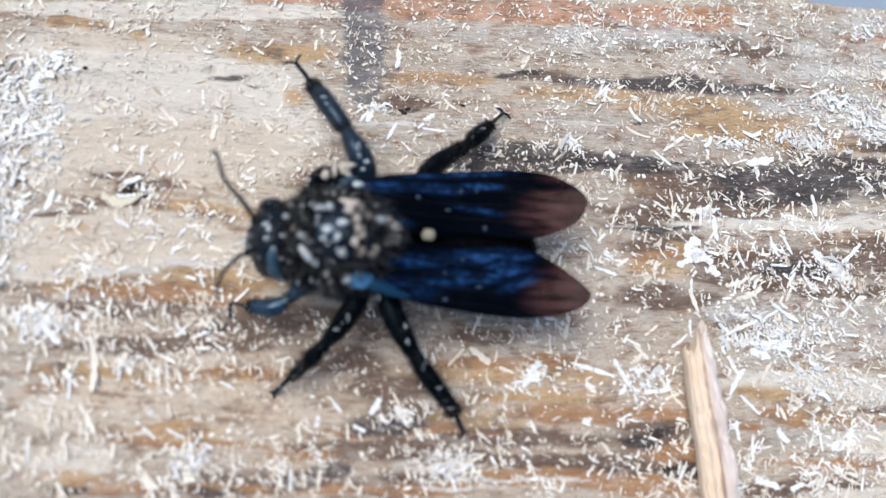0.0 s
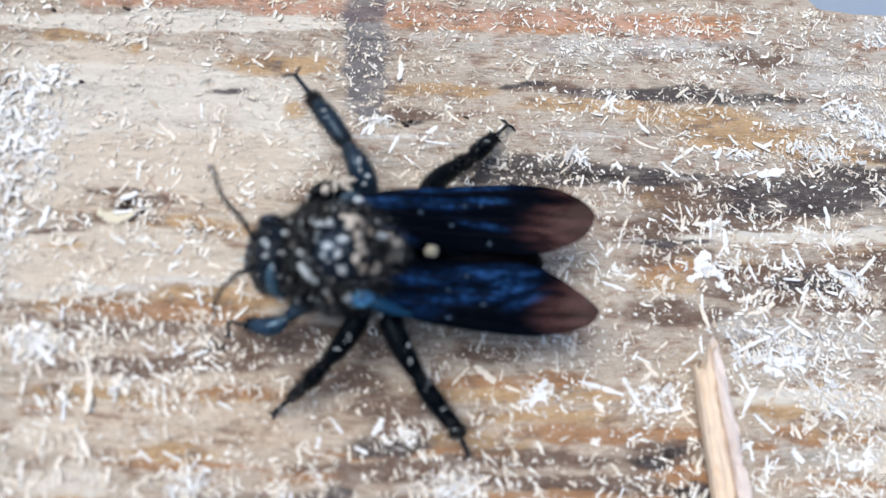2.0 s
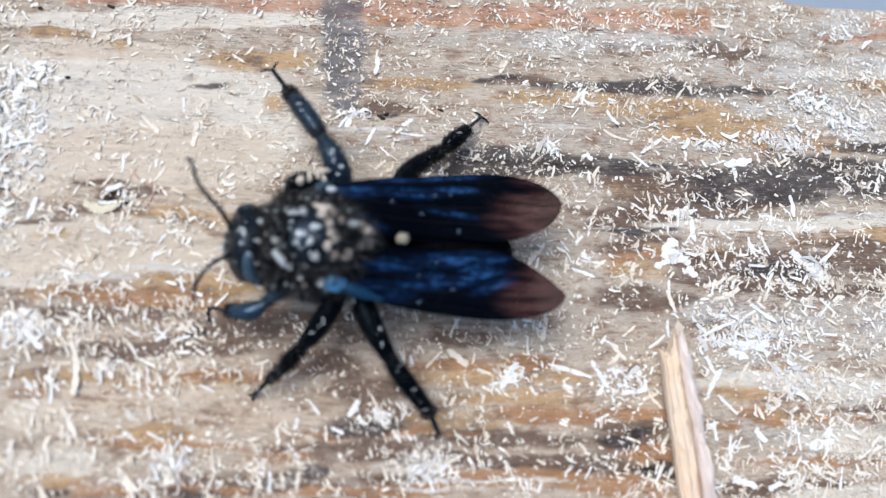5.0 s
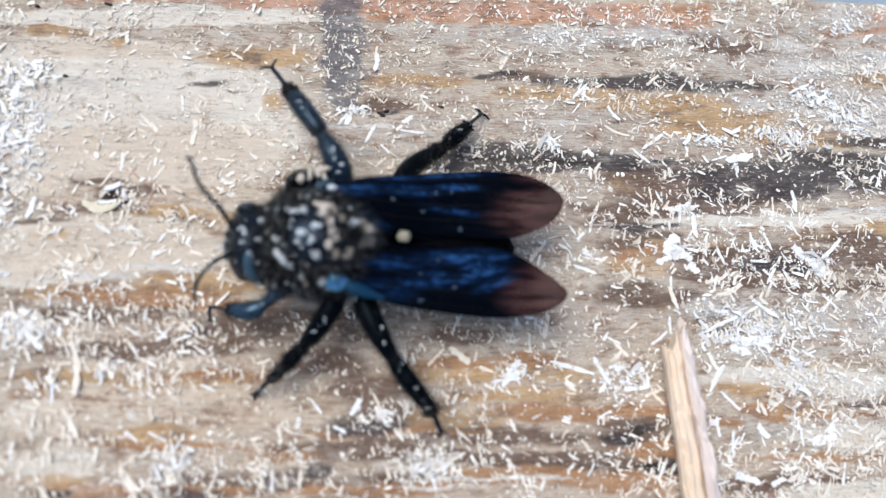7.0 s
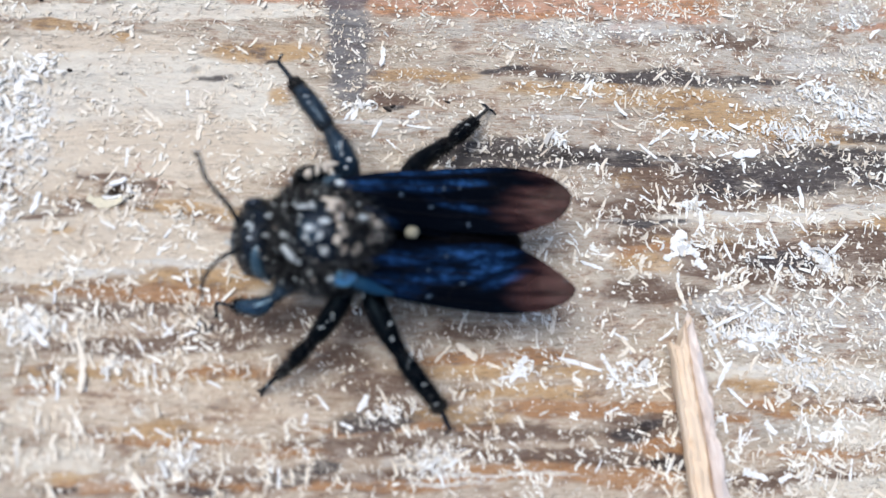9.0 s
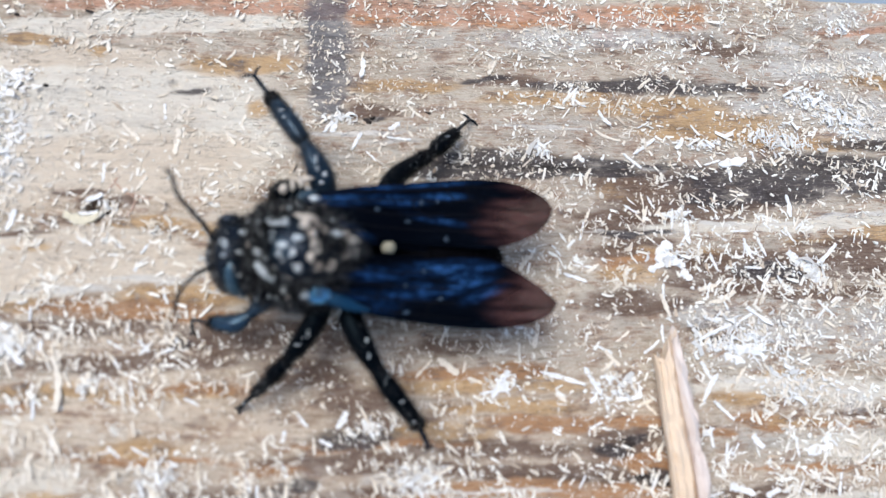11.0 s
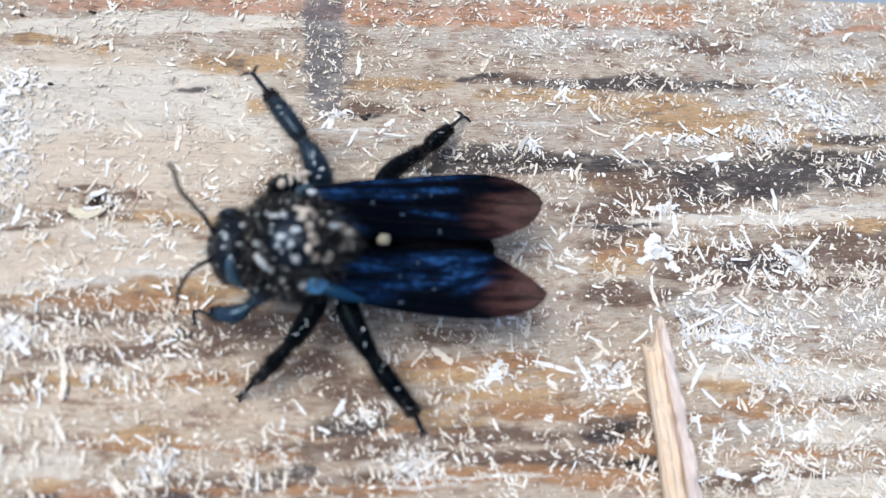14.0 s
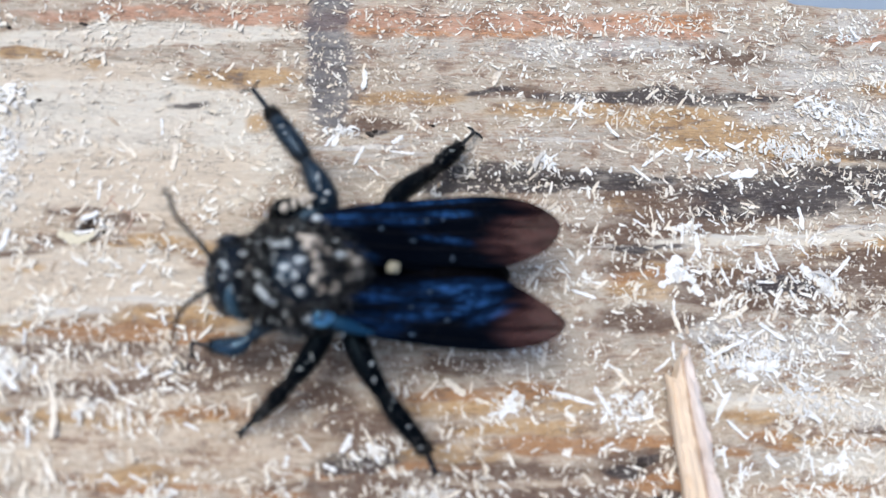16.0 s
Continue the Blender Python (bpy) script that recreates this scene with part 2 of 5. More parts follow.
BROWN_C = (
    (-14.2, -20.5, 6.2, 0.94, -0.03), (-3.5, -20.8, 5.5, 0.77, -0.03), (12.7, -19.4, 10.6, 0.7, -0.027), (-4.9, -17.9, 7.0, 0.68, -0.025), (8.0, -17.2, 8.9, 0.7, -0.023), (20.1, -16.2, 3.7, 0.83, -0.021),
    (-25.2, -21.0, 6.2, 0.46, -0.031), (-15.1, -6.2, 4.8, 0.83, -0.004), (32.1, 6.3, 4.0, 0.73, 0.017), (22.7, 2.0, 3.2, 0.47, 0.01), (46.1, 1.3, 4.4, 0.61, 0.009), (32.4, -1.8, 3.3, 0.81, 0.004),
    (-4.5, -12.9, 3.6, 1.11, -0.016), (34.1, -0.6, 7.9, 1.29, 0.006), (22.4, -4.1, 4.6, 1.01, -0.0), (46.0, -1.1, 4.0, 0.95, 0.005), (22.4, 6.1, 3.3, 0.84, 0.017), (-3.5, -14.7, 2.5, 0.8, -0.019),
    (24.8, 4.8, 8.7, 0.9, 0.015), (19.8, 3.2, 3.8, 0.65, 0.012),
)
RUST_B = (
    (-2.5, -21.4, 5.5, 0.38, -0.031), (8.8, -20.9, 5.7, 0.39, -0.029), (17.9, -21.6, 5.5, 0.4, -0.03), (-16.3, -20.9, 4.0, 0.33, -0.031), (4.4, -10.5, 5.3, 0.52, -0.011), (12.2, -15.0, 4.8, 0.51, -0.019),
    (20.5, -14.9, 3.5, 0.52, -0.019), (-21.3, -5.4, 5.9, 0.47, -0.003), (-11.7, -18.2, 2.7, 0.34, -0.025), (20.1, -0.4, 2.0, 0.52, 0.006),
)
DULLED = (
    (31.1, 8.4, 20.6, 3.09, 0.021), (33.0, -0.1, 17.2, 2.12, 0.006), (18.6, 12.4, 10.2, 1.62, 0.028), (4.7, -18.1, 18.6, 2.72, -0.025), (35.8, -21.6, 10.5, 0.92, -0.029), (20.1, -5.2, 6.9, 1.45, -0.002),
    (-25.4, -7.1, 10.1, 1.72, -0.006), (-8.9, -8.3, 3.8, 1.55, -0.008), (1.8, -8.4, 5.8, 0.84, -0.008), (15.9, 5.7, 6.1, 2.02, 0.017), (15.8, 2.8, 5.5, 1.16, 0.012), (17.6, -16.9, 8.2, 2.05, -0.022),
    (-3.2, -20.1, 12.5, 1.44, -0.028), (-5.1, -15.4, 9.3, 1.49, -0.02),
)
TANNED = (
    (-0.9, -13.0, 24.8, 2.54, -0.016), (-1.0, -17.2, 24.4, 2.71, -0.023), (-5.5, -20.9, 28.6, 1.62, -0.03), (36.5, -14.4, 11.1, 1.61, -0.017), (-25.4, -8.2, 10.1, 1.31, -0.008), (35.7, -20.4, 10.8, 1.34, -0.027),
    (-21.8, -11.2, 10.6, 0.99, -0.013),
)
PEACH = (
    (-24.9, 8.6, 9.4, 2.26, 0.023), (-25.3, 10.6, 9.2, 1.43, 0.027), (-31.0, 5.5, 5.9, 1.42, 0.018), (-27.1, 0.9, 9.4, 1.6, 0.009), (-27.9, -1.2, 8.3, 1.05, 0.005), (-20.2, 5.7, 4.9, 1.23, 0.018),
    (-30.7, 19.5, 7.8, 0.96, 0.044), (-32.3, -2.0, 3.8, 1.04, 0.004), (-25.0, -12.6, 9.9, 1.75, -0.016), (-22.9, -15.0, 11.8, 1.44, -0.02), (-21.2, -11.3, 11.1, 0.89, -0.013), (-29.2, -9.2, 6.1, 0.69, -0.01),
)


def stained(n, colour, kind, paint, most, fray, soft=0.22):
    """Lays a stain, or a painted light or shade, of one kind over the colour, where the plank carries it; its edge
    frays along the grain.
    """
    a = n.node("ShaderNodeAttribute")
    a.attribute_name = kind
    edge = n.math("ADD", n.math("MULTIPLY", a.outputs["Fac"], 1.35), fray)
    if kind not in ("bleached_glare", "peach", "ridge", "powdered"):
        # Keeps stray stains off the pale wood and the painted glare
        pale = n.node("ShaderNodeAttribute")
        pale.attribute_name = "bleached_glare"
        edge = n.math("SUBTRACT", edge, n.span(pale.outputs["Fac"], 0.1, 0.6, 0.0, 0.5))
    return n.mix(n.math("MULTIPLY", n.span(edge, 0.5 - soft, 0.5 + soft, 0.0, 1.0, False), most), colour, paint)


def wood_weathered():
    n = Nodes("weathered_wood")
    mm = n.mm()
    wob = n.node("ShaderNodeTexNoise")
    n.link(n.mapped(mm, scale=(0.06, 0.16, 0.16)), wob.inputs["Vector"])
    wob.inputs["Scale"].default_value, wob.inputs["Detail"].default_value = 1.0, 4
    off = n.node("ShaderNodeVectorMath", operation="MULTIPLY_ADD")
    n.link(wob.outputs["Color"], off.inputs[0])
    off.inputs[1].default_value = (4, 2.2, 0)
    n.link(mm, off.inputs[2])
    warp = n.mapped(off.outputs[0], (-2.0, -1.1, 0), (0, 0, radians(-1)))
    grain = n.noise(n.mapped(warp, scale=(0.07, 0.85, 0.85)), 1.0, 7, 0.66)
    streak = n.noise(n.mapped(warp, (3, 7, 0), (0, 0, 0), (0.16, 1.9, 1.9)), 1.0, 7, 0.68)
    fine = n.noise(n.mapped(warp, scale=(0.5, 4.6, 4.6)), 1.0, 6, 0.7)
    fibre = n.noise(n.mapped(warp, scale=(1.1, 12, 12)), 1.0, 4, 0.65)
    mottle = n.noise(n.mapped(mm, scale=(0.32, 0.55, 0.55)), 1.0, 8, 0.66)
    speck = n.noise(n.mapped(mm, scale=(1.7, 2.6, 2.6)), 1.0, 7, 0.75)
    crack = n.noise(n.mapped(warp, scale=(0.22, 2.8, 2.8)), 1.0, 5, 0.6)
    colour = n.ramp(grain, ((0.33, (0.235, 0.158, 0.095)), (0.43, (0.31, 0.225, 0.149)), (0.53, (0.375, 0.293, 0.207)), (0.65, (0.44, 0.37, 0.284))))
    # How the stains fray: long streaks, shorter fibres and a little mottling
    fray = n.math("ADD", n.math("MULTIPLY", n.math("SUBTRACT", streak, 0.5), 1.3), n.math("MULTIPLY", n.math("SUBTRACT", fine, 0.5), 1.6))
    fray = n.math("ADD", fray, n.math("MULTIPLY", n.math("SUBTRACT", mottle, 0.5), 2.4))
    fray = n.math("ADD", fray, n.math("MULTIPLY", n.math("SUBTRACT", speck, 0.5), 1.1))
    sharp = n.math("MULTIPLY", fray, 0.65)
    colour = stained(n, colour, "greyed", (0.30, 0.27, 0.24), 0.85, fray, 0.5)
    colour = stained(n, colour, "dulled", (0.235, 0.163, 0.112), 0.82, fray, 0.5)
    colour = stained(n, colour, "tanned", (0.36, 0.232, 0.13), 0.9, fray, 0.5)
    colour = stained(n, colour, "bleached_glare", (0.71, 0.675, 0.59), 0.94, n.math("ADD", n.math("MULTIPLY", sharp, 0.65), 0.5), 0.55)
    colour = stained(n, colour, "bleached_glare", (0.58, 0.51, 0.43), 0.5, n.math("MULTIPLY", n.math("SUBTRACT", grain, 0.78), 3.0), 0.3)
    colour = stained(n, colour, "peach", (0.61, 0.51, 0.395), 0.8, fray, 0.55)
    colour = stained(n, colour, "pink", (0.53, 0.30, 0.20), 0.95, fray, 0.5)
    colour = stained(n, colour, "orange", (0.54, 0.265, 0.125), 0.9, fray, 0.5)
    colour = stained(n, colour, "honey", (0.50, 0.325, 0.16), 0.92, sharp, 0.48)
    colour = stained(n, colour, "brown", (0.145, 0.090, 0.062), 0.95, fray, 0.5)
    colour = stained(n, colour, "rust", (0.40, 0.21, 0.095), 0.92, sharp, 0.45)
    colour = stained(n, colour, "ridge", (0.64, 0.62, 0.58), 0.85, sharp, 0.25)
    # Powdery dust that has settled into the surface
    powder = n.noise(n.mapped(mm, scale=(1.1, 1.4, 1.4)), 1.0, 6, 0.72)
    colour = stained(n, colour, "powdered", (0.60, 0.60, 0.585), 0.6, n.math("ADD", n.math("MULTIPLY", n.math("SUBTRACT", powder, 0.6), 2.4), n.math("MULTIPLY", n.math("SUBTRACT", speck, 0.5), 2.2)), 0.4)
    colour = stained(n, colour, "blackened", (0.040, 0.034, 0.037), 0.92, fray, 0.48)
    colour = stained(n, colour, "shadow_strip", (0.075, 0.085, 0.11), 0.78, sharp, 0.42)
    blotch = n.noise(n.mapped(mm, (11, 5, 0), (0, 0, 0), (0.2, 0.42, 0.42)), 1.0, 7, 0.68)
    # Where the wood is bleached, and where glare is painted, its grain is faint
    pale = n.node("ShaderNodeAttribute")
    pale.attribute_name = "bleached_glare"
    worn = n.span(pale.outputs["Fac"], 0.15, 0.8, 1.0, 0.25)
    colour = n.mix(n.math("MULTIPLY", n.span(blotch, 0.34, 0.47, 0.6, 0.0), worn), colour, (0.58, 0.48, 0.39), "MULTIPLY")
    colour = n.mix(n.span(blotch, 0.52, 0.66, 0.0, 0.36), colour, (0.60, 0.54, 0.46))
    # Grain: dark and pale fibres, short splits, pores
    for veins, lo, hi, most in ((streak, 0.36, 0.48, 0.4), (fine, 0.32, 0.44, 0.45), (speck, 0.32, 0.44, 0.6)):
        colour = n.mix(n.math("MULTIPLY", n.span(veins, lo, hi, most, 0.0), worn), colour, (0.42, 0.34, 0.27), "MULTIPLY")
    colour = n.mix(n.span(fine, 0.56, 0.68, 0.0, 0.3), colour, (0.60, 0.53, 0.43))
    colour = n.mix(n.span(speck, 0.55, 0.66, 0.0, 0.42), colour, (0.74, 0.69, 0.60))
    thin = n.math("ABSOLUTE", n.math("SUBTRACT", crack, 0.5))
    broken = n.span(n.noise(n.mapped(mm, scale=(0.3, 0.6, 0.6)), 1.0, 3), 0.5, 0.58)
    colour = n.mix(n.math("MULTIPLY", n.span(thin, 0.014, 0.003, 0.0, 0.85), broken), colour, (0.05, 0.035, 0.028))
    colour = n.mix(n.span(fibre, 0.33, 0.47, 0.4, 0.0), colour, (0.45, 0.39, 0.33), "MULTIPLY")
    colour = n.mix(n.span(fibre, 0.57, 0.75, 0.0, 0.25), colour, (0.60, 0.53, 0.45))
    height = n.math("ADD", n.math("MULTIPLY", fine, 0.8), n.math("MULTIPLY", speck, 0.6))
    n.bump(height, 0.7, 0.0003)
    return n.set(base_color=colour, roughness=n.span(fine, 0.3, 0.7, 0.85, 0.6))


def wood_fresh(name, deep, mid, pale):
    n = Nodes(name)
    mm = n.mm()
    grain = n.noise(n.mapped(mm, (0, 0, 0), (0, 0, radians(5)), (1.3, 0.07, 0.5)), 1.0, 5, 0.6, 0.3)
    fine = n.noise(n.mapped(mm, scale=(9, 0.5, 9)), 1.0, 4, 0.6)
    colour = n.ramp(grain, ((0.26, deep), (0.42, mid), (0.66, pale)))
    colour = n.mix(n.span(fine, 0.32, 0.48, 0.25, 0.0), colour, deep)
    n.bump(n.math("ADD", fine, grain), 0.4, 0.0002)
    return n.set(base_color=colour, roughness=0.7)


def sawdust(name, light, cream, dark):
    n = Nodes(name)
    geo = n.node("ShaderNodeNewGeometry")
    mm = n.mm()
    grey = tuple(0.35 * a + 0.45 * b for a, b in zip(dark, light))
    colour = n.ramp(geo.outputs["Random Per Island"], ((0.0, dark), (0.14, grey), (0.34, cream), (0.56, light), (1.0, light)))
    fine = n.noise(n.mapped(mm, scale=(6, 6, 6)), 1.0, 3)
    colour = n.mix(n.span(fine, 0.35, 0.6, 0.3, 0.0), colour, cream)
    # Drifts of creamier and of whiter dust
    drift = n.noise(n.mapped(mm, scale=(0.11, 0.2, 0.2)), 1.0, 3)
    colour = n.mix(n.span(drift, 0.44, 0.54, 0.4, 0.0), colour, tuple(0.55 * a + 0.45 * b for a, b in zip(cream, dark)))
    # Warmer light on the -x half is painted in as a cream tint
    sep = n.node("ShaderNodeSeparateXYZ")
    n.link(mm, sep.inputs[0])
    colour = n.mix(n.span(sep.outputs[0], 16, -8, 0.0, 0.28), colour, (1.0, 0.91, 0.80), "MULTIPLY")
    n.bump(fine, 0.3, 0.0001)
    return n.set(base_color=colour, roughness=0.75, specular_ior_level=0.35)


def chip_single(name, colour):
    n = Nodes(name)
    mm = n.mm()
    fine = n.noise(n.mapped(mm, scale=(3, 9, 9)), 1.0, 4)
    c = n.mix(n.span(fine, 0.3, 0.65, 0.55, 0.0), colour, tuple(v * 0.62 for v in colour))
    n.bump(fine, 0.5, 0.00012)
    return n.set(base_color=c, roughness=0.75)


def chitin(name, colour, rough, pits=3.0, tint=(0.6, 0.75, 1.0), metal=0.0, gloss=0.5):
    n = Nodes(name)
    mm = n.mm()
    a = n.noise(n.mapped(mm), pits, 3)
    b = n.noise(n.mapped(mm), 0.8, 3)
    n.bump(a, 0.35, 0.00012)
    n.bsdf.inputs["Specular Tint"].default_value = (*tint, 1)
    n.bsdf.inputs["Specular IOR Level"].default_value = gloss
    return n.set(base_color=n.mix(b, colour, tuple(v * 0.5 for v in colour)), roughness=n.span(b, 0.3, 0.7, rough, rough + 0.2), metallic=metal)


# Where the wings' blue sheen is painted into their base colour, in millimetres: x, y, half length, half width, turn in
# degrees.
PAINTED_SHEEN = ((-6.8, 2.75, 3.0, 0.75, 3), (-1.6, 3.1, 2.8, 0.6, 3), (-1.5, 4.35, 7.0, 0.35, 6), (-5.2, 0.1, 1.9, 0.55, -24), (2.2, -2.4, 4.0, 0.8, 6), (4.6, -2.9, 2.8, 0.7, 18), (4.0, -3.9, 2.8, 0.65, 18), (5.6, -4.6, 2.2, 0.5, 20),
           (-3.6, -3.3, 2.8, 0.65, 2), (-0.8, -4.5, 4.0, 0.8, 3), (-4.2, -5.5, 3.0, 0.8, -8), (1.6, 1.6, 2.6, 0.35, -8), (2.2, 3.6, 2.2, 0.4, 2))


def wing_membrane():
    n = Nodes("smoky_blue_wing")
    mm = n.mm()
    sep = n.node("ShaderNodeSeparateXYZ")
    n.link(mm, sep.inputs[0])
    soft = n.noise(n.mapped(mm, scale=(0.5, 1.0, 0.5)), 1.0, 4, 0.65)
    fan = n.mapped(mm, (0, 0, 0), (0, 0, radians(-12)), (0.2, 1.7, 0.5))
    streak = n.noise(fan, 1.0, 6, 0.6, 0.4)
    reach = n.math("ADD", sep.outputs[0], n.math("MULTIPLY", n.math("SUBTRACT", streak, 0.5), 5.0))
    # The brown stays off the stiff leading edges
    outer = n.span(n.math("ABSOLUTE", n.math("ADD", sep.outputs[1], 1.1)), 4.2, 6.2, 0.0, 2.8)
    inner = n.span(n.math("ABSOLUTE", n.math("ADD", sep.outputs[1], 1.1)), 3.2, 0.8, 0.0, 2.2)
    reach = n.math("SUBTRACT", reach, n.math("ADD", outer, inner))
    tip = n.span(n.math("ADD", reach, n.math("MULTIPLY", sep.outputs[1], 0.12)), 8.2, 14.0)
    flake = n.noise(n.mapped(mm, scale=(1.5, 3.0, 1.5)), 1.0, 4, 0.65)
    sheen = 0.0
    for x, y, a, b, turn in PAINTED_SHEEN:
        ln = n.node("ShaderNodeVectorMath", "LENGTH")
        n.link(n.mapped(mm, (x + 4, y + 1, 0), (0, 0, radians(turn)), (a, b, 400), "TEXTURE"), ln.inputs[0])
        sheen = n.math("MAXIMUM", n.span(ln.outputs["Value"], 1.4, 0.1), sheen)
    lit = n.math("MULTIPLY", sheen, n.math("MULTIPLY", n.span(streak, 0.33, 0.55, 0.2, 1.0), n.math("MULTIPLY", n.span(soft, 0.34, 0.54, 0.35, 1.0), n.span(flake, 0.38, 0.6, 0.35, 1.25, False))))
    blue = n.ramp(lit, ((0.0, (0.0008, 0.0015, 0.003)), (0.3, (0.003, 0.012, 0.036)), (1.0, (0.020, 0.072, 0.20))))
    dusty = n.noise(n.mapped(mm, scale=(2.2, 3.4, 2.2)), 1.0, 5, 0.7)
    blue = n.mix(n.span(dusty, 0.60, 0.70, 0.0, 0.45), blue, (0.020, 0.034, 0.060))
    brown = n.mix(n.span(streak, 0.34, 0.62), (0.024, 0.010, 0.009), (0.092, 0.043, 0.039))
    n.bump(streak, 0.5, 0.0004)
    n.bsdf.inputs["Specular Tint"].default_value = (0.45, 0.6, 1.0, 1)
    n.bsdf.inputs["Specular IOR Level"].default_value = 0.04
    n.link(n.span(tip, 0.2, 1.0, 1.0, 0.76), n.bsdf.inputs["Alpha"])
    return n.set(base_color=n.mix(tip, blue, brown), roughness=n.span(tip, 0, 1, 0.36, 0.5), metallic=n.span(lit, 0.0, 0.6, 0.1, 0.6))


def concrete():
    n = Nodes("pale_concrete")
    mm = n.mm()
    a, b = n.noise(mm, 0.02, 5), n.noise(mm, 0.5, 5)
    n.bump(b, 0.4, 0.001)
    return n.set(base_color=n.mix(a, (0.22, 0.28, 0.36), (0.30, 0.37, 0.46)), roughness=0.85)


def hair_black(name, dusty):
    """Black hair, of which a share is grey with wood dust."""
    n = Nodes(name)
    r = n.node("ShaderNodeNewGeometry").outputs["Random Per Island"]
    return n.set(base_color=n.ramp(r, ((0.0, (0.002, 0.002, 0.003)), (1.0 - dusty, (0.005, 0.005, 0.006)), (1.0 - 0.35 * dusty, (0.05, 0.052, 0.054)), (1.0, (0.24, 0.25, 0.255)))), roughness=0.6, specular_ior_level=0.06)


WOOD, CONCRETE = wood_weathered(), concrete()
FRESH = wood_fresh("fresh_splinter_wood", (0.62, 0.47, 0.34), (0.71, 0.565, 0.42), (0.77, 0.65, 0.52))
DARK_WOOD = wood_fresh("brown_splinter_wood", (0.34, 0.22, 0.14), (0.50, 0.35, 0.24), (0.64, 0.49, 0.36))
PALE_WOOD = wood_fresh("pale_splinter_wood", (0.50, 0.39, 0.34), (0.68, 0.59, 0.54), (0.76, 0.70, 0.66))
DUST = sawdust("white_sawdust", (0.845, 0.85, 0.815), (0.74, 0.68, 0.57), (0.46, 0.35, 0.25))
DUST_OLD = sawdust("dull_sawdust", (0.60, 0.57, 0.52), (0.50, 0.43, 0.35), (0.34, 0.26, 0.19))
DUST_WHITE = sawdust("bright_sawdust", (0.83, 0.855, 0.865), (0.72, 0.73, 0.73), (0.48, 0.46, 0.43))
CRUMB = sawdust("sawdust_on_bee", (0.63, 0.72, 0.79), (0.48, 0.53, 0.55), (0.24, 0.24, 0.24))
WHITE_CHIP, CREAM_CHIP, HUSK = (chip_single(a, c) for a, c in (("white_chip", (0.85, 0.86, 0.86)), ("cream_chip", (0.82, 0.75, 0.64)), ("pale_husk", (0.72, 0.66, 0.50))))
CRUMB_TAN = sawdust("tan_crumbs_on_bee", (0.60, 0.56, 0.50), (0.46, 0.41, 0.37), (0.24, 0.20, 0.18))
CRUMB_DIM = sawdust("blue_grey_crumbs_on_wings", (0.045, 0.08, 0.13), (0.03, 0.05, 0.08), (0.02, 0.03, 0.045))
TWIG, BARK = chip_single("tan_twig", (0.50, 0.34, 0.26)), chip_single("dark_bark", (0.035, 0.026, 0.022))
CRUMB_CREAM = chip_single("cream_crumb", (0.28, 0.26, 0.19))
BLACK = chitin("black_chitin", (0.007, 0.010, 0.014), 0.2, 3.0, gloss=0.3)
LEG = chitin("leg_chitin", (0.0015, 0.0025, 0.004), 0.2, 6.0, (0.5, 0.8, 1.0), gloss=0.06)
# Bluish highlight of the raised thigh, mixed into the leg's base colour.
LEG_SHEEN = chitin("leg_sheen_chitin", (0.012, 0.026, 0.045), 0.24, 4.0, (0.6, 0.8, 1.0), 0.15, 0.5)
# Blue of the near wing base, brightened to carry the sky's glint.
BLUE_GLINT = chitin("blue_glint_chitin", (0.16, 0.48, 0.84), 0.26, 2.0, (0.5, 0.8, 1.0), 0.7)
TEAL = chitin("teal_chitin", (0.012, 0.066, 0.14), 0.30, 3.0, (0.6, 0.85, 1.0), 0.6)
# Sky reflected on back plate and far wing base, painted as slate tint.
SLATE_SHEEN = chitin("slate_sheen_chitin", (0.034, 0.062, 0.092), 0.3, 3.0, (0.6, 0.85, 1.0), 0.3)
MATT = chitin("matt_black_chitin", (0.003, 0.003, 0.004), 0.6, 4.0, gloss=0.02)
VEIN = chitin("wing_vein", (0.004, 0.004, 0.006), 0.6, 4.0, gloss=0.08)
FORELEG = chitin("glossy_slate_chitin", (0.016, 0.042, 0.080), 0.2, 3.0, (0.6, 0.85, 1.0), 0.25, 0.7)
# The near eye's blue-grey reflection, put into its base colour.
EYE_REFLECTION = chitin("eye_painted_reflection", (0.045, 0.095, 0.14), 0.25, 3.0, (0.7, 0.9, 1.0), 0.3, 0.7)
EYE = chitin("eye", (0.008, 0.011, 0.016), 0.15, 9.0)
HORN = chitin("brown_horn", (0.075, 0.045, 0.030), 0.4, 5.0, (1, 0.9, 0.8))
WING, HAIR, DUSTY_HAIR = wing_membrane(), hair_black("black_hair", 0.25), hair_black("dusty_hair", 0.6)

# ---- mesh helpers (all lengths in millimetres) ----


def mesh_object(name, verts, faces, material, smooth=True):
    me = bpy.data.meshes.new(name)
    me.from_pydata([tuple(float(c) * MM for c in v) for v in verts], [], [tuple(int(i) for i in f) for f in faces])
    me.validate()
    me.materials.append(material)
    me.polygons.foreach_set("use_smooth", [smooth] * len(me.polygons))
    me.update()
    return new(name, me)


def thing(name, at, label, category, group=""):
    ob = new(name)
    ob.location = [c * MM for c in at]
    ob.empty_display_size = 0.002
    return tagged(ob, label, category, group)


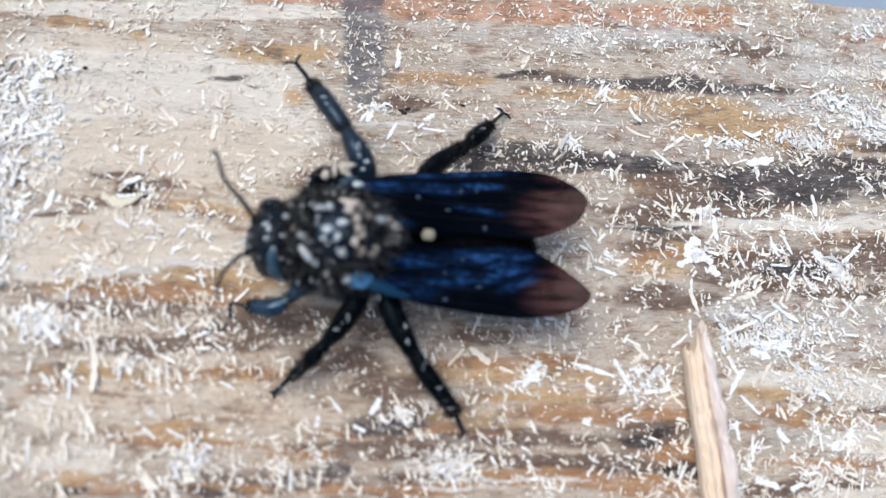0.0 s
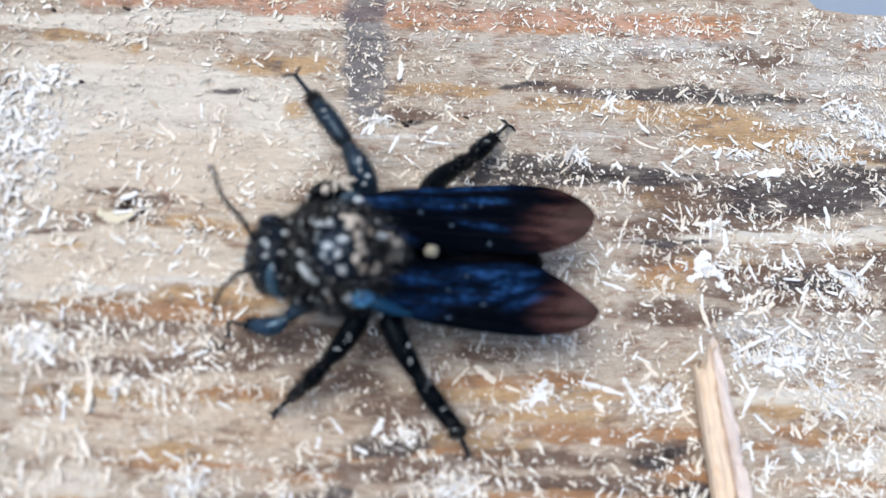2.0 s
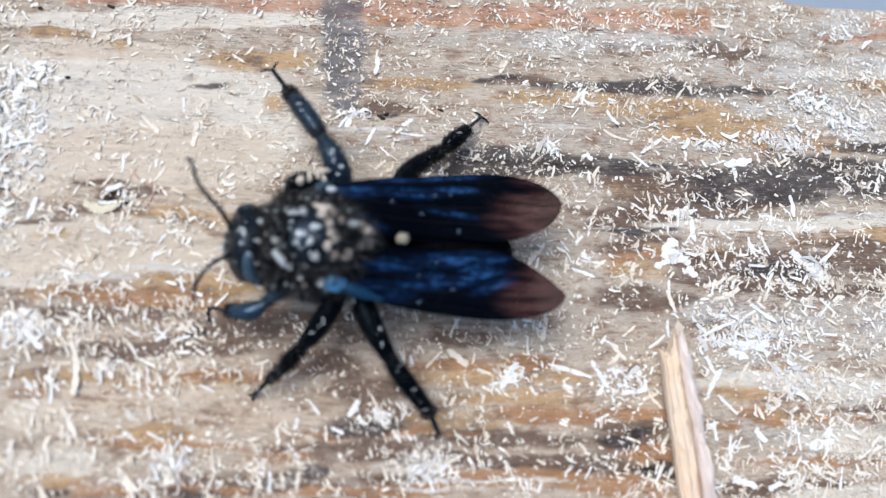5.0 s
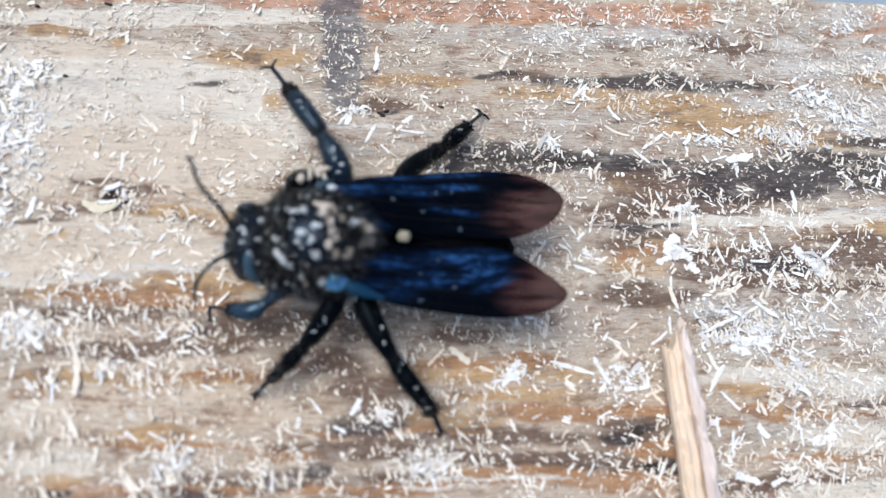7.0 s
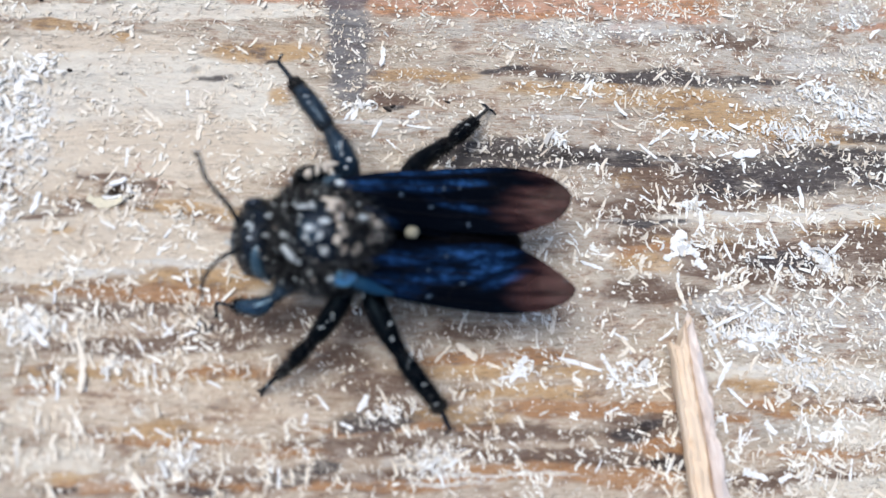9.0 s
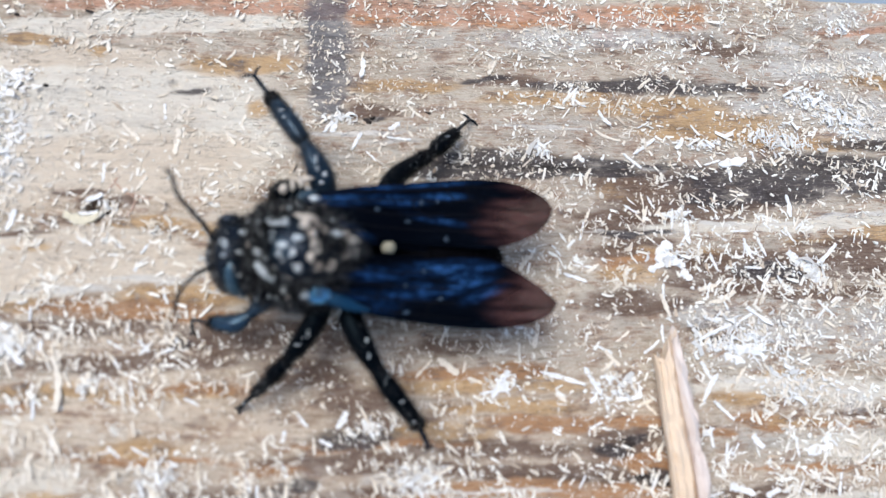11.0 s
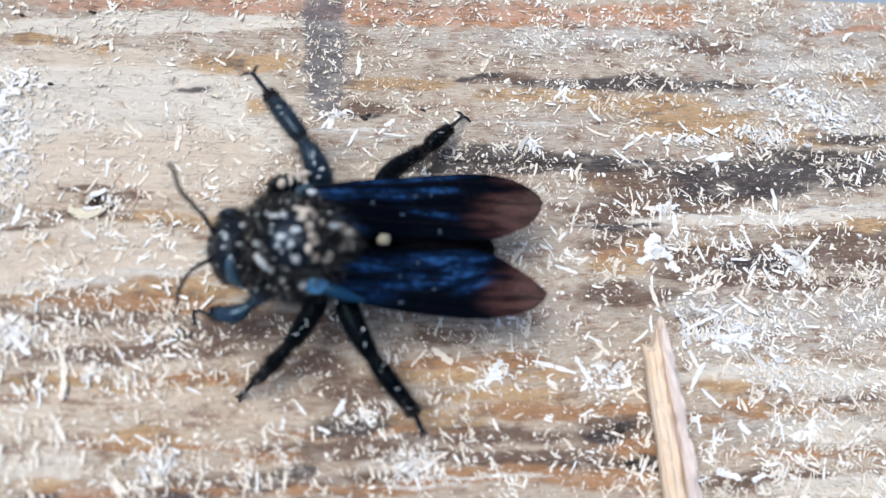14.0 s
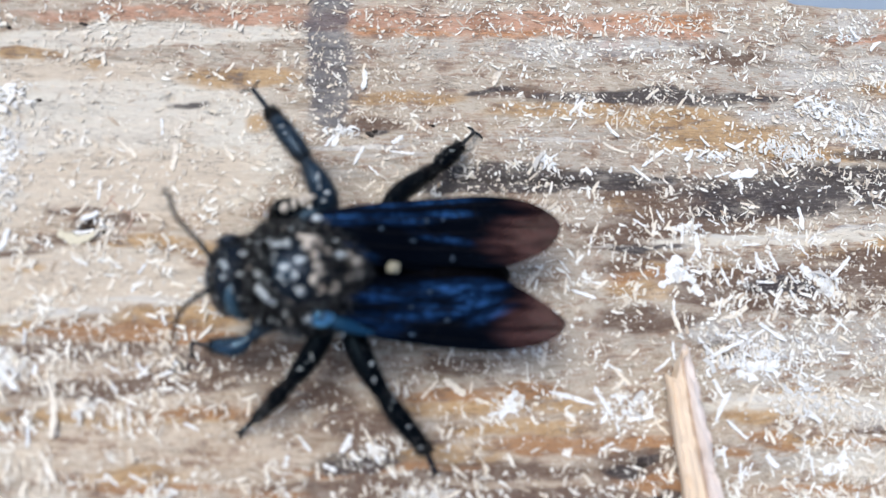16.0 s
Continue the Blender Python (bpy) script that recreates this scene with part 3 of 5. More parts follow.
def part(name, mesh, material, parent, label="", kind="", smooth=True):
    """One mesh under a thing or a part; the mesh is given in world millimetres."""
    top = parent
    while top.parent:
        top = top.parent
    base = np.array(top.location) / MM
    verts, faces = mesh
    ob = mesh_object(name, np.asarray(verts, float) - base, faces, material, smooth)
    ob.parent = parent
    return tagged(ob, label, kind=kind)


def join(*meshes):
    verts, faces = [], []
    for v, f in meshes:
        base = len(verts)
        verts.extend(list(v))
        faces.extend([tuple(i + base for i in q) for q in f])
    return verts, faces


def smoothed(points, steps):
    """A Catmull-Rom curve through rows of numbers."""
    p = np.asarray(points, float)
    p = np.vstack([2 * p[0] - p[1], p, 2 * p[-1] - p[-2]])
    out = []
    for i in range(1, len(p) - 2):
        for s in np.linspace(0, 1, steps, endpoint=False):
            a, b, c, d = p[i - 1 : i + 3]
            out.append(0.5 * (2 * b + (c - a) * s + (2 * a - 5 * b + 4 * c - d) * s * s + (3 * b - a - 3 * c + d) * s**3))
    out.append(p[-2])
    return np.array(out)


def limb(rows, sides=12, steps=5, flat=1.0):
    """A tapered tube with rounded ends through rows of x, y, z, radius."""
    c = smoothed(rows, steps)
    pts, rad = c[:, :3], np.maximum(c[:, 3], 0.02)
    tang = np.gradient(pts, axis=0)
    tang /= np.linalg.norm(tang, axis=1)[:, None]
    ups = np.cross(tang, np.array([0.0, 0.0, 1.0]))
    ups /= np.linalg.norm(ups, axis=1)[:, None] + 1e-9
    other = np.cross(tang, ups)
    ring = np.linspace(0, 2 * np.pi, sides, endpoint=False)
    caps = [(pts[0] - tang[0] * rad[0] * 0.75, 0.55 * rad[0], ups[0], other[0])]
    caps += [(p, r, u, o) for p, r, u, o in zip(pts, rad, ups, other)]
    caps += [(pts[-1] + tang[-1] * rad[-1] * 0.75, 0.55 * rad[-1], ups[-1], other[-1])]
    verts, faces = [], []
    for p, r, u, o in caps:
        verts.extend(p + r * (math.cos(a) * u + flat * math.sin(a) * o) for a in ring)
    n = len(caps)
    for i in range(n - 1):
        for k in range(sides):
            a, b = i * sides + k, i * sides + (k + 1) % sides
            faces.append((a, b, b + sides, a + sides))
    faces += [tuple(range(sides))[::-1], tuple(range((n - 1) * sides, n * sides))]
    return verts, faces


def blob(centre, radii, rough=0.0, seed=0, rings=20, sides=28, shape=None):
    """A rounded body; shape(u) scales its section along x, u from -1 to 1."""
    verts, faces = [], []
    for i in range(rings + 1):
        t = math.pi * i / rings
        for k in range(sides):
            a = 2 * math.pi * k / sides
            d = Vector((-math.cos(t), math.sin(t) * math.cos(a), math.sin(t) * math.sin(a)))
            s = 1 + rough * noise.noise(d * 2.5 + Vector((seed, 0, 0)))
            w = shape(d.x) if shape else 1.0
            verts.append((centre[0] + radii[0] * d.x * s, centre[1] + radii[1] * d.y * s * w, centre[2] + radii[2] * d.z * s * w))
    for i in range(rings):
        for k in range(sides):
            a, b = i * sides + k, i * sides + (k + 1) % sides
            faces.append((a, b, b + sides, a + sides))
    return verts, faces


def coat(centre, radii, count, length, seed, lean=(0.35, 0, 0), width=0.045, keep=None):
    """Many single hairs on a rounded body."""
    rnd = np.random.default_rng(seed)
    verts, faces = [], []
    for _ in range(count):
        d = rnd.normal(size=3)
        d /= np.linalg.norm(d)
        if keep and not keep(d):
            continue
        p = np.array(centre) + np.array(radii) * d * 0.98
        nrm = d / np.array(radii)
        nrm /= np.linalg.norm(nrm)
        way = nrm + np.array(lean) + rnd.normal(0, 0.28, 3)
        way /= np.linalg.norm(way)
        side = np.cross(way, rnd.normal(size=3))
        side /= np.linalg.norm(side) + 1e-9
        third = np.cross(way, side)
        ln = length * rnd.uniform(0.6, 1.25)
        b = len(verts)
        for a in (0, 2.09, 4.19):
            verts.append(p + width * (math.cos(a) * side + math.sin(a) * third))
        for a in (0, 2.09, 4.19):
            verts.append(p + way * ln * 0.6 + np.array((0.08, 0, 0.0)) * ln + width * 0.6 * (math.cos(a) * side + math.sin(a) * third))
        verts.append(p + way * ln + np.array((0.25, 0, -0.05)) * ln)
        for k in range(3):
            j = (k + 1) % 3
            faces += [(b + k, b + j, b + 3 + j, b + 3 + k), (b + 3 + k, b + 3 + j, b + 6)]
    return verts, faces


def bristles(rows, count, length, seed, width=0.03):
    """Short hairs along a leg."""
    rnd = np.random.default_rng(seed)
    c = smoothed(rows, 8)
    tang = np.gradient(c[:, :3], axis=0)
    verts, faces = [], []
    for _ in range(count):
        i = rnd.integers(0, len(c))
        t = tang[i] / np.linalg.norm(tang[i])
        side = np.cross(t, rnd.normal(size=3))
        side /= np.linalg.norm(side)
        p = c[i, :3] + side * c[i, 3] * 0.9
        tip = p + (side + 0.7 * t) * length * rnd.uniform(0.5, 1.2)
        w = np.cross(side, t) * width
        b = len(verts)
        verts += [p + w, p - w, p + t * width * 1.5, tip]
        faces += [(b, b + 1, b + 3), (b + 1, b + 2, b + 3), (b + 2, b, b + 3)]
    return verts, faces

# ---- the plank and what it lies on ----


def lattice(x, y, seed):
    """Smooth value noise, 0 to 1, for arrays."""
    x, y = np.asarray(x, float), np.asarray(y, float)
    xi, yi = np.floor(x).astype(np.int64), np.floor(y).astype(np.int64)
    fx, fy = x - xi, y - yi
    fx, fy = fx * fx * (3 - 2 * fx), fy * fy * (3 - 2 * fy)

    def h(i, j):
        v = (i * 374761393 + j * 668265263 + seed * 974711) & 0x7FFFFFFF
        v = ((v ^ (v >> 13)) * 1274126177) & 0x7FFFFFFF
        return ((v ^ (v >> 16)) & 0xFFFF) / 65535.0

    return (h(xi, yi) * (1 - fx) + h(xi + 1, yi) * fx) * (1 - fy) + (h(xi, yi + 1) * (1 - fx) + h(xi + 1, yi + 1) * fx) * fy


def layers(x, y, seed, octaves=4):
    total, amp = 0.0, 0.5
    for k in range(octaves):
        total = total + amp * lattice(x * 2**k, y * 2**k, seed + k)
        amp *= 0.55
    return total


FAR_EDGE, NEAR_EDGE, HALF_LENGTH, THICK = 30.2, -115.0, 330.0, 45.0


def far_edge(x):
    """The worn far edge of the plank, with a broken step."""
    return FAR_EDGE + 2.2 / (1 + np.exp((x - 40.5) * 2.2)) + 0.35 * (layers(x / 3.0, x * 0, 47, 3) - 0.45)


def surface(x, y):
    """Height of the worn wood, with raised grain, cracks and small pits."""
    x, y = np.asarray(x, float), np.asarray(y, float)
    bend = 2.2 * layers(x / 26, y / 14, 5, 2)
    z = 0.75 * (layers(x / 22, (y + bend) / 2.4, 11) - 0.45) + 0.20 * (layers(x / 5, (y + bend) / 0.8, 23, 3) - 0.4)
    z += 0.6 * (lattice(x / 30, y / 9, 31) - 0.5)
    for cx, cy, a, b, deep in ((-28.0, 4.5, 1.7, 0.7, 1.2), (-22.3, 17.0, 0.6, 0.35, 0.7), (20.0, -17.0, 1.5, 0.7, 0.8),
                               (16.5, -20.4, 6.0, 0.5, 0.8), (14.0, 9.2, 9.0, 0.35, 0.6), (28.0, -7.0, 2.2, 0.7, 0.7)):
        z -= deep * np.exp(-(((x - cx) / a) ** 2) - ((y - cy) / b) ** 2)
    rim = np.clip((y - (far_edge(x) - 1.3 - 0.6 * lattice(x / 6, y * 0, 41))) / 1.7, 0, 1)
    return z - 1.1 * rim**2


def stain_mask(x, y, stains):
    """Where stains, or painted light and shade, of one kind lie, 0 to 1, with edges that follow the grain."""
    wx = x + 3.0 * (layers(x / 12, y / 4, 101) - 0.5) + 1.5 * (layers(x / 2.5, y / 0.9, 111, 3) - 0.45)
    wy = y + 1.6 * (layers(x / 9, y / 6, 131) - 0.5) + 0.9 * (layers(x / 2.4, y / 1.2, 151, 3) - 0.45)
    clear = np.ones_like(x)
    for cx, cy, a, b, slope in stains:
        d = np.sqrt(((wx - cx) / a) ** 2 + ((wy - cy - slope * (wx - cx)) / b) ** 2)
        t = np.clip((1.6 - d) / 1.1, 0, 1)
        clear = clear * (1 - t * t * (3 - 2 * t))
    return 1 - clear


STAINS_AND_LIGHT = {"peach": PEACH, "tanned": TANNED, "dulled": DULLED, "greyed": GREYED, "bleached_glare": BLEACHED_GLARE, "pink": PINK, "orange": ORANGE, "honey": HONEY + HONEY_B, "brown": BROWN + BROWN_B + BROWN_C, "rust": RUST + RUST_B,
          "ridge": RIDGE, "powdered": POWDERED, "blackened": BLACKENED + BLACKENED_B, "shadow_strip": SHADOW_STRIP}


def plank():
    xs = np.r_[np.linspace(-HALF_LENGTH, -62, 40)[:-1], np.linspace(-62, 68, 470), np.linspace(68, HALF_LENGTH, 40)[1:]]
    ys = np.r_[np.linspace(NEAR_EDGE, -36, 30)[:-1], np.linspace(-36, FAR_EDGE, 330)]
    gx, gy = np.meshgrid(xs, ys, indexing="ij")
    gy = gy + (far_edge(gx) - FAR_EDGE) * np.clip((gy - 24) / (FAR_EDGE - 24), 0, 1)
    gz = surface(gx, gy)
    nx, ny = gx.shape
    verts = np.stack([gx, gy, gz], -1).reshape(-1, 3)
    idx = np.arange(nx * ny).reshape(nx, ny)
    faces = np.stack([idx[:-1, :-1], idx[1:, :-1], idx[1:, 1:], idx[:-1, 1:]], -1).reshape(-1, 4).tolist()
    rim = np.r_[idx[:, 0], idx[-1, 1:], idx[-2::-1, -1], idx[0, -2:0:-1]]
    low = verts[rim] * (1, 1, 0) - (0, 0, THICK)
    b0 = len(verts)
    n = len(rim)
    faces += [(rim[i], b0 + i, b0 + (i + 1) % n, rim[(i + 1) % n]) for i in range(n)]
    faces.append(tuple(range(b0, b0 + n))[::-1])
    ob = mesh_object("timber_plank", np.vstack([verts, low]), faces, WOOD)
    for kind, stains in STAINS_AND_LIGHT.items():
        values = np.zeros(len(ob.data.vertices))
        values[: nx * ny] = stain_mask(gx, gy, stains).ravel()
        ob.data.attributes.new(kind, "FLOAT", "POINT").data.foreach_set("value", values)
    return tagged(ob, "weathered tan wooden plank with grey and black stains, strewn with sawdust", "plank")


def ground():
    s, z = 60000.0, -THICK - 0.5
    ob = mesh_object("ground", [(-s, -s, z), (s, -s, z), (s, s, z), (-s, s, z)], [(0, 1, 2, 3)], CONCRETE)
    return tagged(ob, "pale blue-grey concrete ground under the plank", "ground", kind="structure")


plank()
ground()

# ---- the splinter of fresh wood ----


def splinter():
    def lath(ring, jags, seed, top=-9.5, wobble=0.03):
        """A split strip of the stick. ring: share of the width and of the height; jags: how far each of them runs past the broken end."""
        rnd = np.random.default_rng(seed)
        n_u, verts, faces = 60, [], []
        ridge = rnd.normal(0, 0.035, len(ring))
        for i in range(n_u):
            down = 50.0 * (i / (n_u - 1)) ** 1.15
            left = 21.75 + 0.055 * min(down, 16) + 0.08 * max(0, down - 16) + 0.05 * math.sin(0.9 * down)
            right = 24.55 + 0.105 * min(down, 16) + 0.08 * max(0, down - 16) + 0.05 * math.sin(1.3 * down + 1)
            end = max(0.0, 1 - i / 2.5)
            for k, (a, h) in enumerate(ring):
                wob = rnd.normal(0, wobble)
                z = 0.1 + 3.0 * max(0.02, h * (1 - 0.10 * end) + (ridge[k] + wob if h > 0.5 else 0))
                verts.append((left + a * (right - left) + 0.6 * wob, top - down + jags[k] * (1.0 if i == 0 else 0.45 * end) + (rnd.normal(0, 0.12) if i == 0 else 0), z))
        m = len(ring)
        for i in range(n_u - 1):
            for k in range(m):
                p, q = i * m + k, i * m + (k + 1) % m
                faces.append((p, p + m, q + m, q))
        return verts, faces + [tuple(range(m)), tuple(range((n_u - 1) * m, n_u * m))[::-1]]

    ob = thing("wood_splinter", (23.5, -30, 0), "pale tan split wooden stick with a jagged tip", "splinter")
    stick = [(0.34, 0.02), (0.13, 0.55), (0.06, 0.85), (0.1, 0.97), (0.2, 0.96), (0.3, 1.0), (0.4, 0.97), (0.48, 1.0), (0.54, 0.96), (0.59, 0.9), (0.60, 0.4), (0.60, 0.02)]
    part("stick", lath(stick, (-0.4, 0.0, 0.2, -0.3, 0.1, -0.5, -0.1, 0.9, 1.6, 1.9, 1.2, -0.3), 4), FRESH, ob, smooth=False)
    dark = [(0.61, 0.02), (0.61, 0.82), (0.64, 0.9), (0.69, 0.86), (0.71, 0.78), (0.71, 0.02)]
    part("dark_strip", lath(dark, (0.3, 1.5, 2.1, 2.3, 2.2, 0.4), 7), DARK_WOOD, ob, "tan-brown strip between the split halves", smooth=False)
    side = [(0.725, 0.02), (0.725, 0.8), (0.76, 0.93), (0.83, 0.97), (0.92, 0.94), (1.03, 0.92), (1.08, 0.75), (1.08, 0.02)]
    part("side_strip", lath(side, (0.6, 2.2, 2.7, 2.3, 1.3, 0.3, -1.2, -1.8), 9, wobble=0.05), PALE_WOOD, ob, "pale pinkish-white split side of the stick", smooth=False)
    for x, y, z, dx, ln in ((23.6, -7.9, 2.8, -0.05, 0.9), (23.9, -7.6, 2.7, 0.08, 0.7), (22.1, -9.9, 2.6, -0.1, 0.6), (22.4, -9.9, 2.8, 0.05, 0.5), (24.5, -10.2, 2.0, 0.2, 0.9), (22.8, -9.8, 2.8, 0.1, 0.7), (24.8, -11.9, 2.2, 0.25, 0.8)):
        part("fibre", limb(((x, y, z, 0.12), (x + dx, y + ln * 0.6, z + 0.1, 0.08), (x + 1.6 * dx, y + ln, z - 0.1, 0.02)), 6, 3), FRESH, ob)


splinter()

# ---- the bee ----
BEE = thing("carpenter_bee", (-4, -1, 0), "large black carpenter bee with blue-black wings, dusted with sawdust", "bee")


def wing(name, lead, trail, lift, seed, parent, label):
    a, b = smoothed(lead, 10), smoothed(trail, 10)
    m, k = 56, 26
    pick = lambda c, u: np.array([np.interp(u, np.linspace(0, 1, len(c)), c[:, j]) for j in range(3)])  # noqa: E731
    top = np.zeros((m, k, 3))
    for i in range(m):
        u = i / (m - 1)
        p, q = pick(a, u), pick(b, u)
        for j in range(k):
            v = j / (k - 1)
            w = p * (1 - v) + q * v
            w[2] += lift * math.sin(math.pi * v) * (1 - 0.6 * u) + 0.10 * math.sin(v * 19 + seed + 2 * u) * (1 - 0.5 * u) * math.sin(math.pi * min(1, v * 1.2 + 0.1))
            top[i, j] = w
    low = top - (0, 0, 0.05)
    verts = np.vstack([top.reshape(-1, 3), low.reshape(-1, 3)])
    idx = np.arange(m * k).reshape(m, k)
    q = np.stack([idx[:-1, :-1], idx[1:, :-1], idx[1:, 1:], idx[:-1, 1:]], -1).reshape(-1, 4)
    faces = q.tolist() + (q[:, ::-1] + m * k).tolist()
    rim = np.r_[idx[:, 0], idx[-1, 1:], idx[-2::-1, -1], idx[0, -2:0:-1]]
    n = len(rim)
    faces += [(rim[i], rim[(i + 1) % n], rim[(i + 1) % n] + m * k, rim[i] + m * k) for i in range(n)]
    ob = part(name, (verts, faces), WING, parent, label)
    # Veins: along the wing, and a few across it
    for v0, v1, u1 in ((0.02, 0.02, 0.58), (0.12, 0.14, 0.50), (0.30, 0.36, 0.48), (0.50, 0.62, 0.46), (0.74, 0.9, 0.42)):
        rows = []
        for u in np.linspace(0.02, u1, 8):
            i, j = int(u * (m - 1)), int((v0 + (v1 - v0) * u) * (k - 1))
            rows.append((*(top[i, j] + (0, 0, 0.0)), 0.10 * (1 - 0.9 * u)))
        part("vein", limb(rows, 6, 3), VEIN, ob)
    for u, va, vb in ((0.36, 0.05, 0.33), (0.42, 0.10, 0.58), (0.28, 0.35, 0.60)):
        rows = [(*(top[int((u + 0.03 * s) * (m - 1)), int((va + (vb - va) * s) * (k - 1))] + (0, 0, 0.03)), 0.055) for s in np.linspace(0, 1, 4)]
        part("vein", limb(rows, 6, 3), VEIN, ob)
    return ob


def bee_body():
    head = part("head", blob((-14.6, -1.3, 6.2), (2.3, 3.25, 2.8), 0.05, 1, shape=lambda u: 1 - 0.12 * u), BLACK, BEE)
    part("eye", blob((-15.2, 1.35, 6.5), (1.15, 0.75, 1.9), 0.0, 2), EYE, head, "smooth dark oval eye")
    part("eye", limb(((-14.7, -2.3, 8.55, 0.3), (-14.85, -3.1, 8.15, 0.5), (-14.7, -3.95, 7.2, 0.6), (-14.2, -4.35, 6.0, 0.5)), 16, 6), EYE_REFLECTION, head, "smooth crescent eye with a slate-blue reflection painted in")
    part("face", blob((-16.4, -1.3, 5.6), (0.9, 1.6, 1.5), 0.06, 5), FORELEG, head)
    for y, s in ((-0.55, -1), (-2.05, 1)):
        part("mandible", limb(((-16.4, y, 4.4, 0.45), (-17.1, y + 0.15 * s, 3.9, 0.38), (-17.5, y + 0.55 * s, 3.6, 0.15)), 10, 4), BLACK, head)
    for y in (-0.9, -1.3, -1.7):
        part("ocellus", blob((-15.3, y, 8.9), (0.2, 0.2, 0.2), 0, 1, 8, 10), EYE, head)
    part("head_hair", coat((-14.5, -1.3, 6.3), (2.3, 3.15, 2.8), 1700, 0.75, 7, (0.2, 0, 0), 0.035, lambda d: d[2] > -0.3 and not (d[1] < -0.3 and d[0] < 0.1)), DUSTY_HAIR, head, "short black hair grey with dust")

    thorax = part("thorax", blob((-9.2, -1.5, 7.2), (4.3, 3.9, 4.5), 0.04, 3), BLACK, BEE)
    part("thorax_hair", coat((-9.2, -1.5, 7.2), (4.35, 3.95, 4.5), 8000, 1.2, 8, (0.25, 0, 0), 0.035, lambda d: d[2] > -0.5 and not (d[2] > 0.8 and -0.5 < d[0] < 0.12)), DUSTY_HAIR, thorax, "dense short black fur grey with dust")
    part("scutum", blob((-10.3, -1.7, 7.3), (2.1, 2.0, 4.45), 0.08, 9), SLATE_SHEEN, thorax, "bald glossy back plate")
    part("collar", coat((-12.3, -1.3, 6.9), (1.5, 3.7, 3.6), 2600, 1.15, 18, (-0.2, 0, 0.1), 0.035), DUSTY_HAIR, thorax, "black fur collar grey with dust")

    abdomen = part("abdomen", blob((1.4, -0.9, 3.7), (6.6, 4.1, 3.3), 0.02, 4, 26, 32, lambda u: 1 - 0.22 * max(0, u)), MATT, BEE)
    for i in range(5):
        u = -0.62 + 0.3 * i
        r = math.sqrt(1 - u * u) * (1 - 0.22 * max(0, u))
        ring = [(1.4 + 6.6 * u, -0.9 + 4.14 * r * math.cos(a), 3.7 + 3.34 * r * math.sin(a), 0.09) for a in np.linspace(-0.3, math.pi + 0.3, 16)]
        part("segment_rim", limb(ring, 6, 2), MATT, abdomen)
    part("abdomen_hair", coat((1.4, -0.9, 3.7), (6.5, 4.0, 3.25), 1500, 0.6, 12, (0.8, 0, 0), 0.03, lambda d: abs(d[1]) > 0.55 or d[0] > 0.75), HAIR, abdomen, "sparse black side hair")
    part("tegula", blob((-7.9, -4.7, 9.2), (1.2, 1.05, 0.65), 0.08, 6, 14, 18), BLUE_GLINT, BEE, "glossy blue wing-base plate with a bright glint painted in")
    part("wing_root", limb(((-7.5, -4.9, 9.2, 0.62), (-6.4, -5.4, 9.1, 0.6), (-5.2, -5.85, 8.8, 0.42), (-4.0, -6.15, 8.5, 0.18)), 12, 5, 0.6), TEAL, BEE, "teal glossy fore wing root")
    part("tegula", blob((-8.8, 2.95, 9.0), (1.0, 0.7, 0.5), 0.03, 7, 14, 18), SLATE_SHEEN, BEE, "glossy dark blue wing-base plate")


def antenna(rows, scape):
    base = part("antenna", limb(scape, 10, 4), BLACK, BEE, "thin black elbowed antenna")
    c = smoothed(rows, 6)
    pick = np.linspace(0, len(c) - 1, 12)
    at = [np.array([np.interp(p, range(len(c)), c[:, j]) for j in range(4)]) for p in pick]
    for i in range(11):
        a, b = at[i], at[i + 1]
        mid = (a + b) / 2 + (0, 0, 0, 0.02)
        part("antenna_segment", limb((a * (1, 1, 1, 0.86), mid, b * (1, 1, 1, 0.9)), 9, 3), HORN if i > 8 else BLACK, base)


def leg(rows, cuts, seed, tint=LEG, label="black hairy leg", hair=260, flat=1.0, claw=(0.5, 0.3)):
    """rows: x, y, z, radius from the body to the foot; cuts: the row at which each segment ends."""
    starts = [0, *cuts[:-1]]
    names = ["femur", "tibia", "basitarsus", "tarsus"]
    root = None
    for name, a, b in zip(names, starts, cuts):
        seg = [np.array(r, float) for r in rows[a : b + 1]]
        seg[0] = seg[0] * (1, 1, 1, 0.86)
        if len(seg) == 2:
            seg.insert(1, (seg[0] + seg[1]) / 2 * (1, 1, 1, 1.08))
        mesh = limb(seg, 14, 5, flat if name != "tarsus" else 1)
        if root is None:
            root = part("leg", mesh, tint, BEE, label)
        else:
            part(name, mesh, BLACK if name == "tarsus" else tint, root)
        if name != "tarsus" and hair:
            part("leg_hair", bristles(seg, int(hair * 0.8), 0.46, seed + b), HAIR, root)
    end, back = np.array(rows[-1][:3], float), np.array(rows[-2][:3], float)
    way = (end - back) / np.linalg.norm(end - back)
    side = np.cross(way, (0, 0, 1))
    for s in (-1, 1):
        p1 = end + way * 0.35 * claw[0] + side * s * claw[1] * 0.7
        p2 = p1 + way * 0.25 * claw[0] + side * s * claw[1] * 0.6 - np.array((0, 0, 0.35))
        part("claw", limb(((*end, 0.12), (*p1, 0.12), (*p2, 0.06)), 8, 4), BLACK, root)


bee_body()
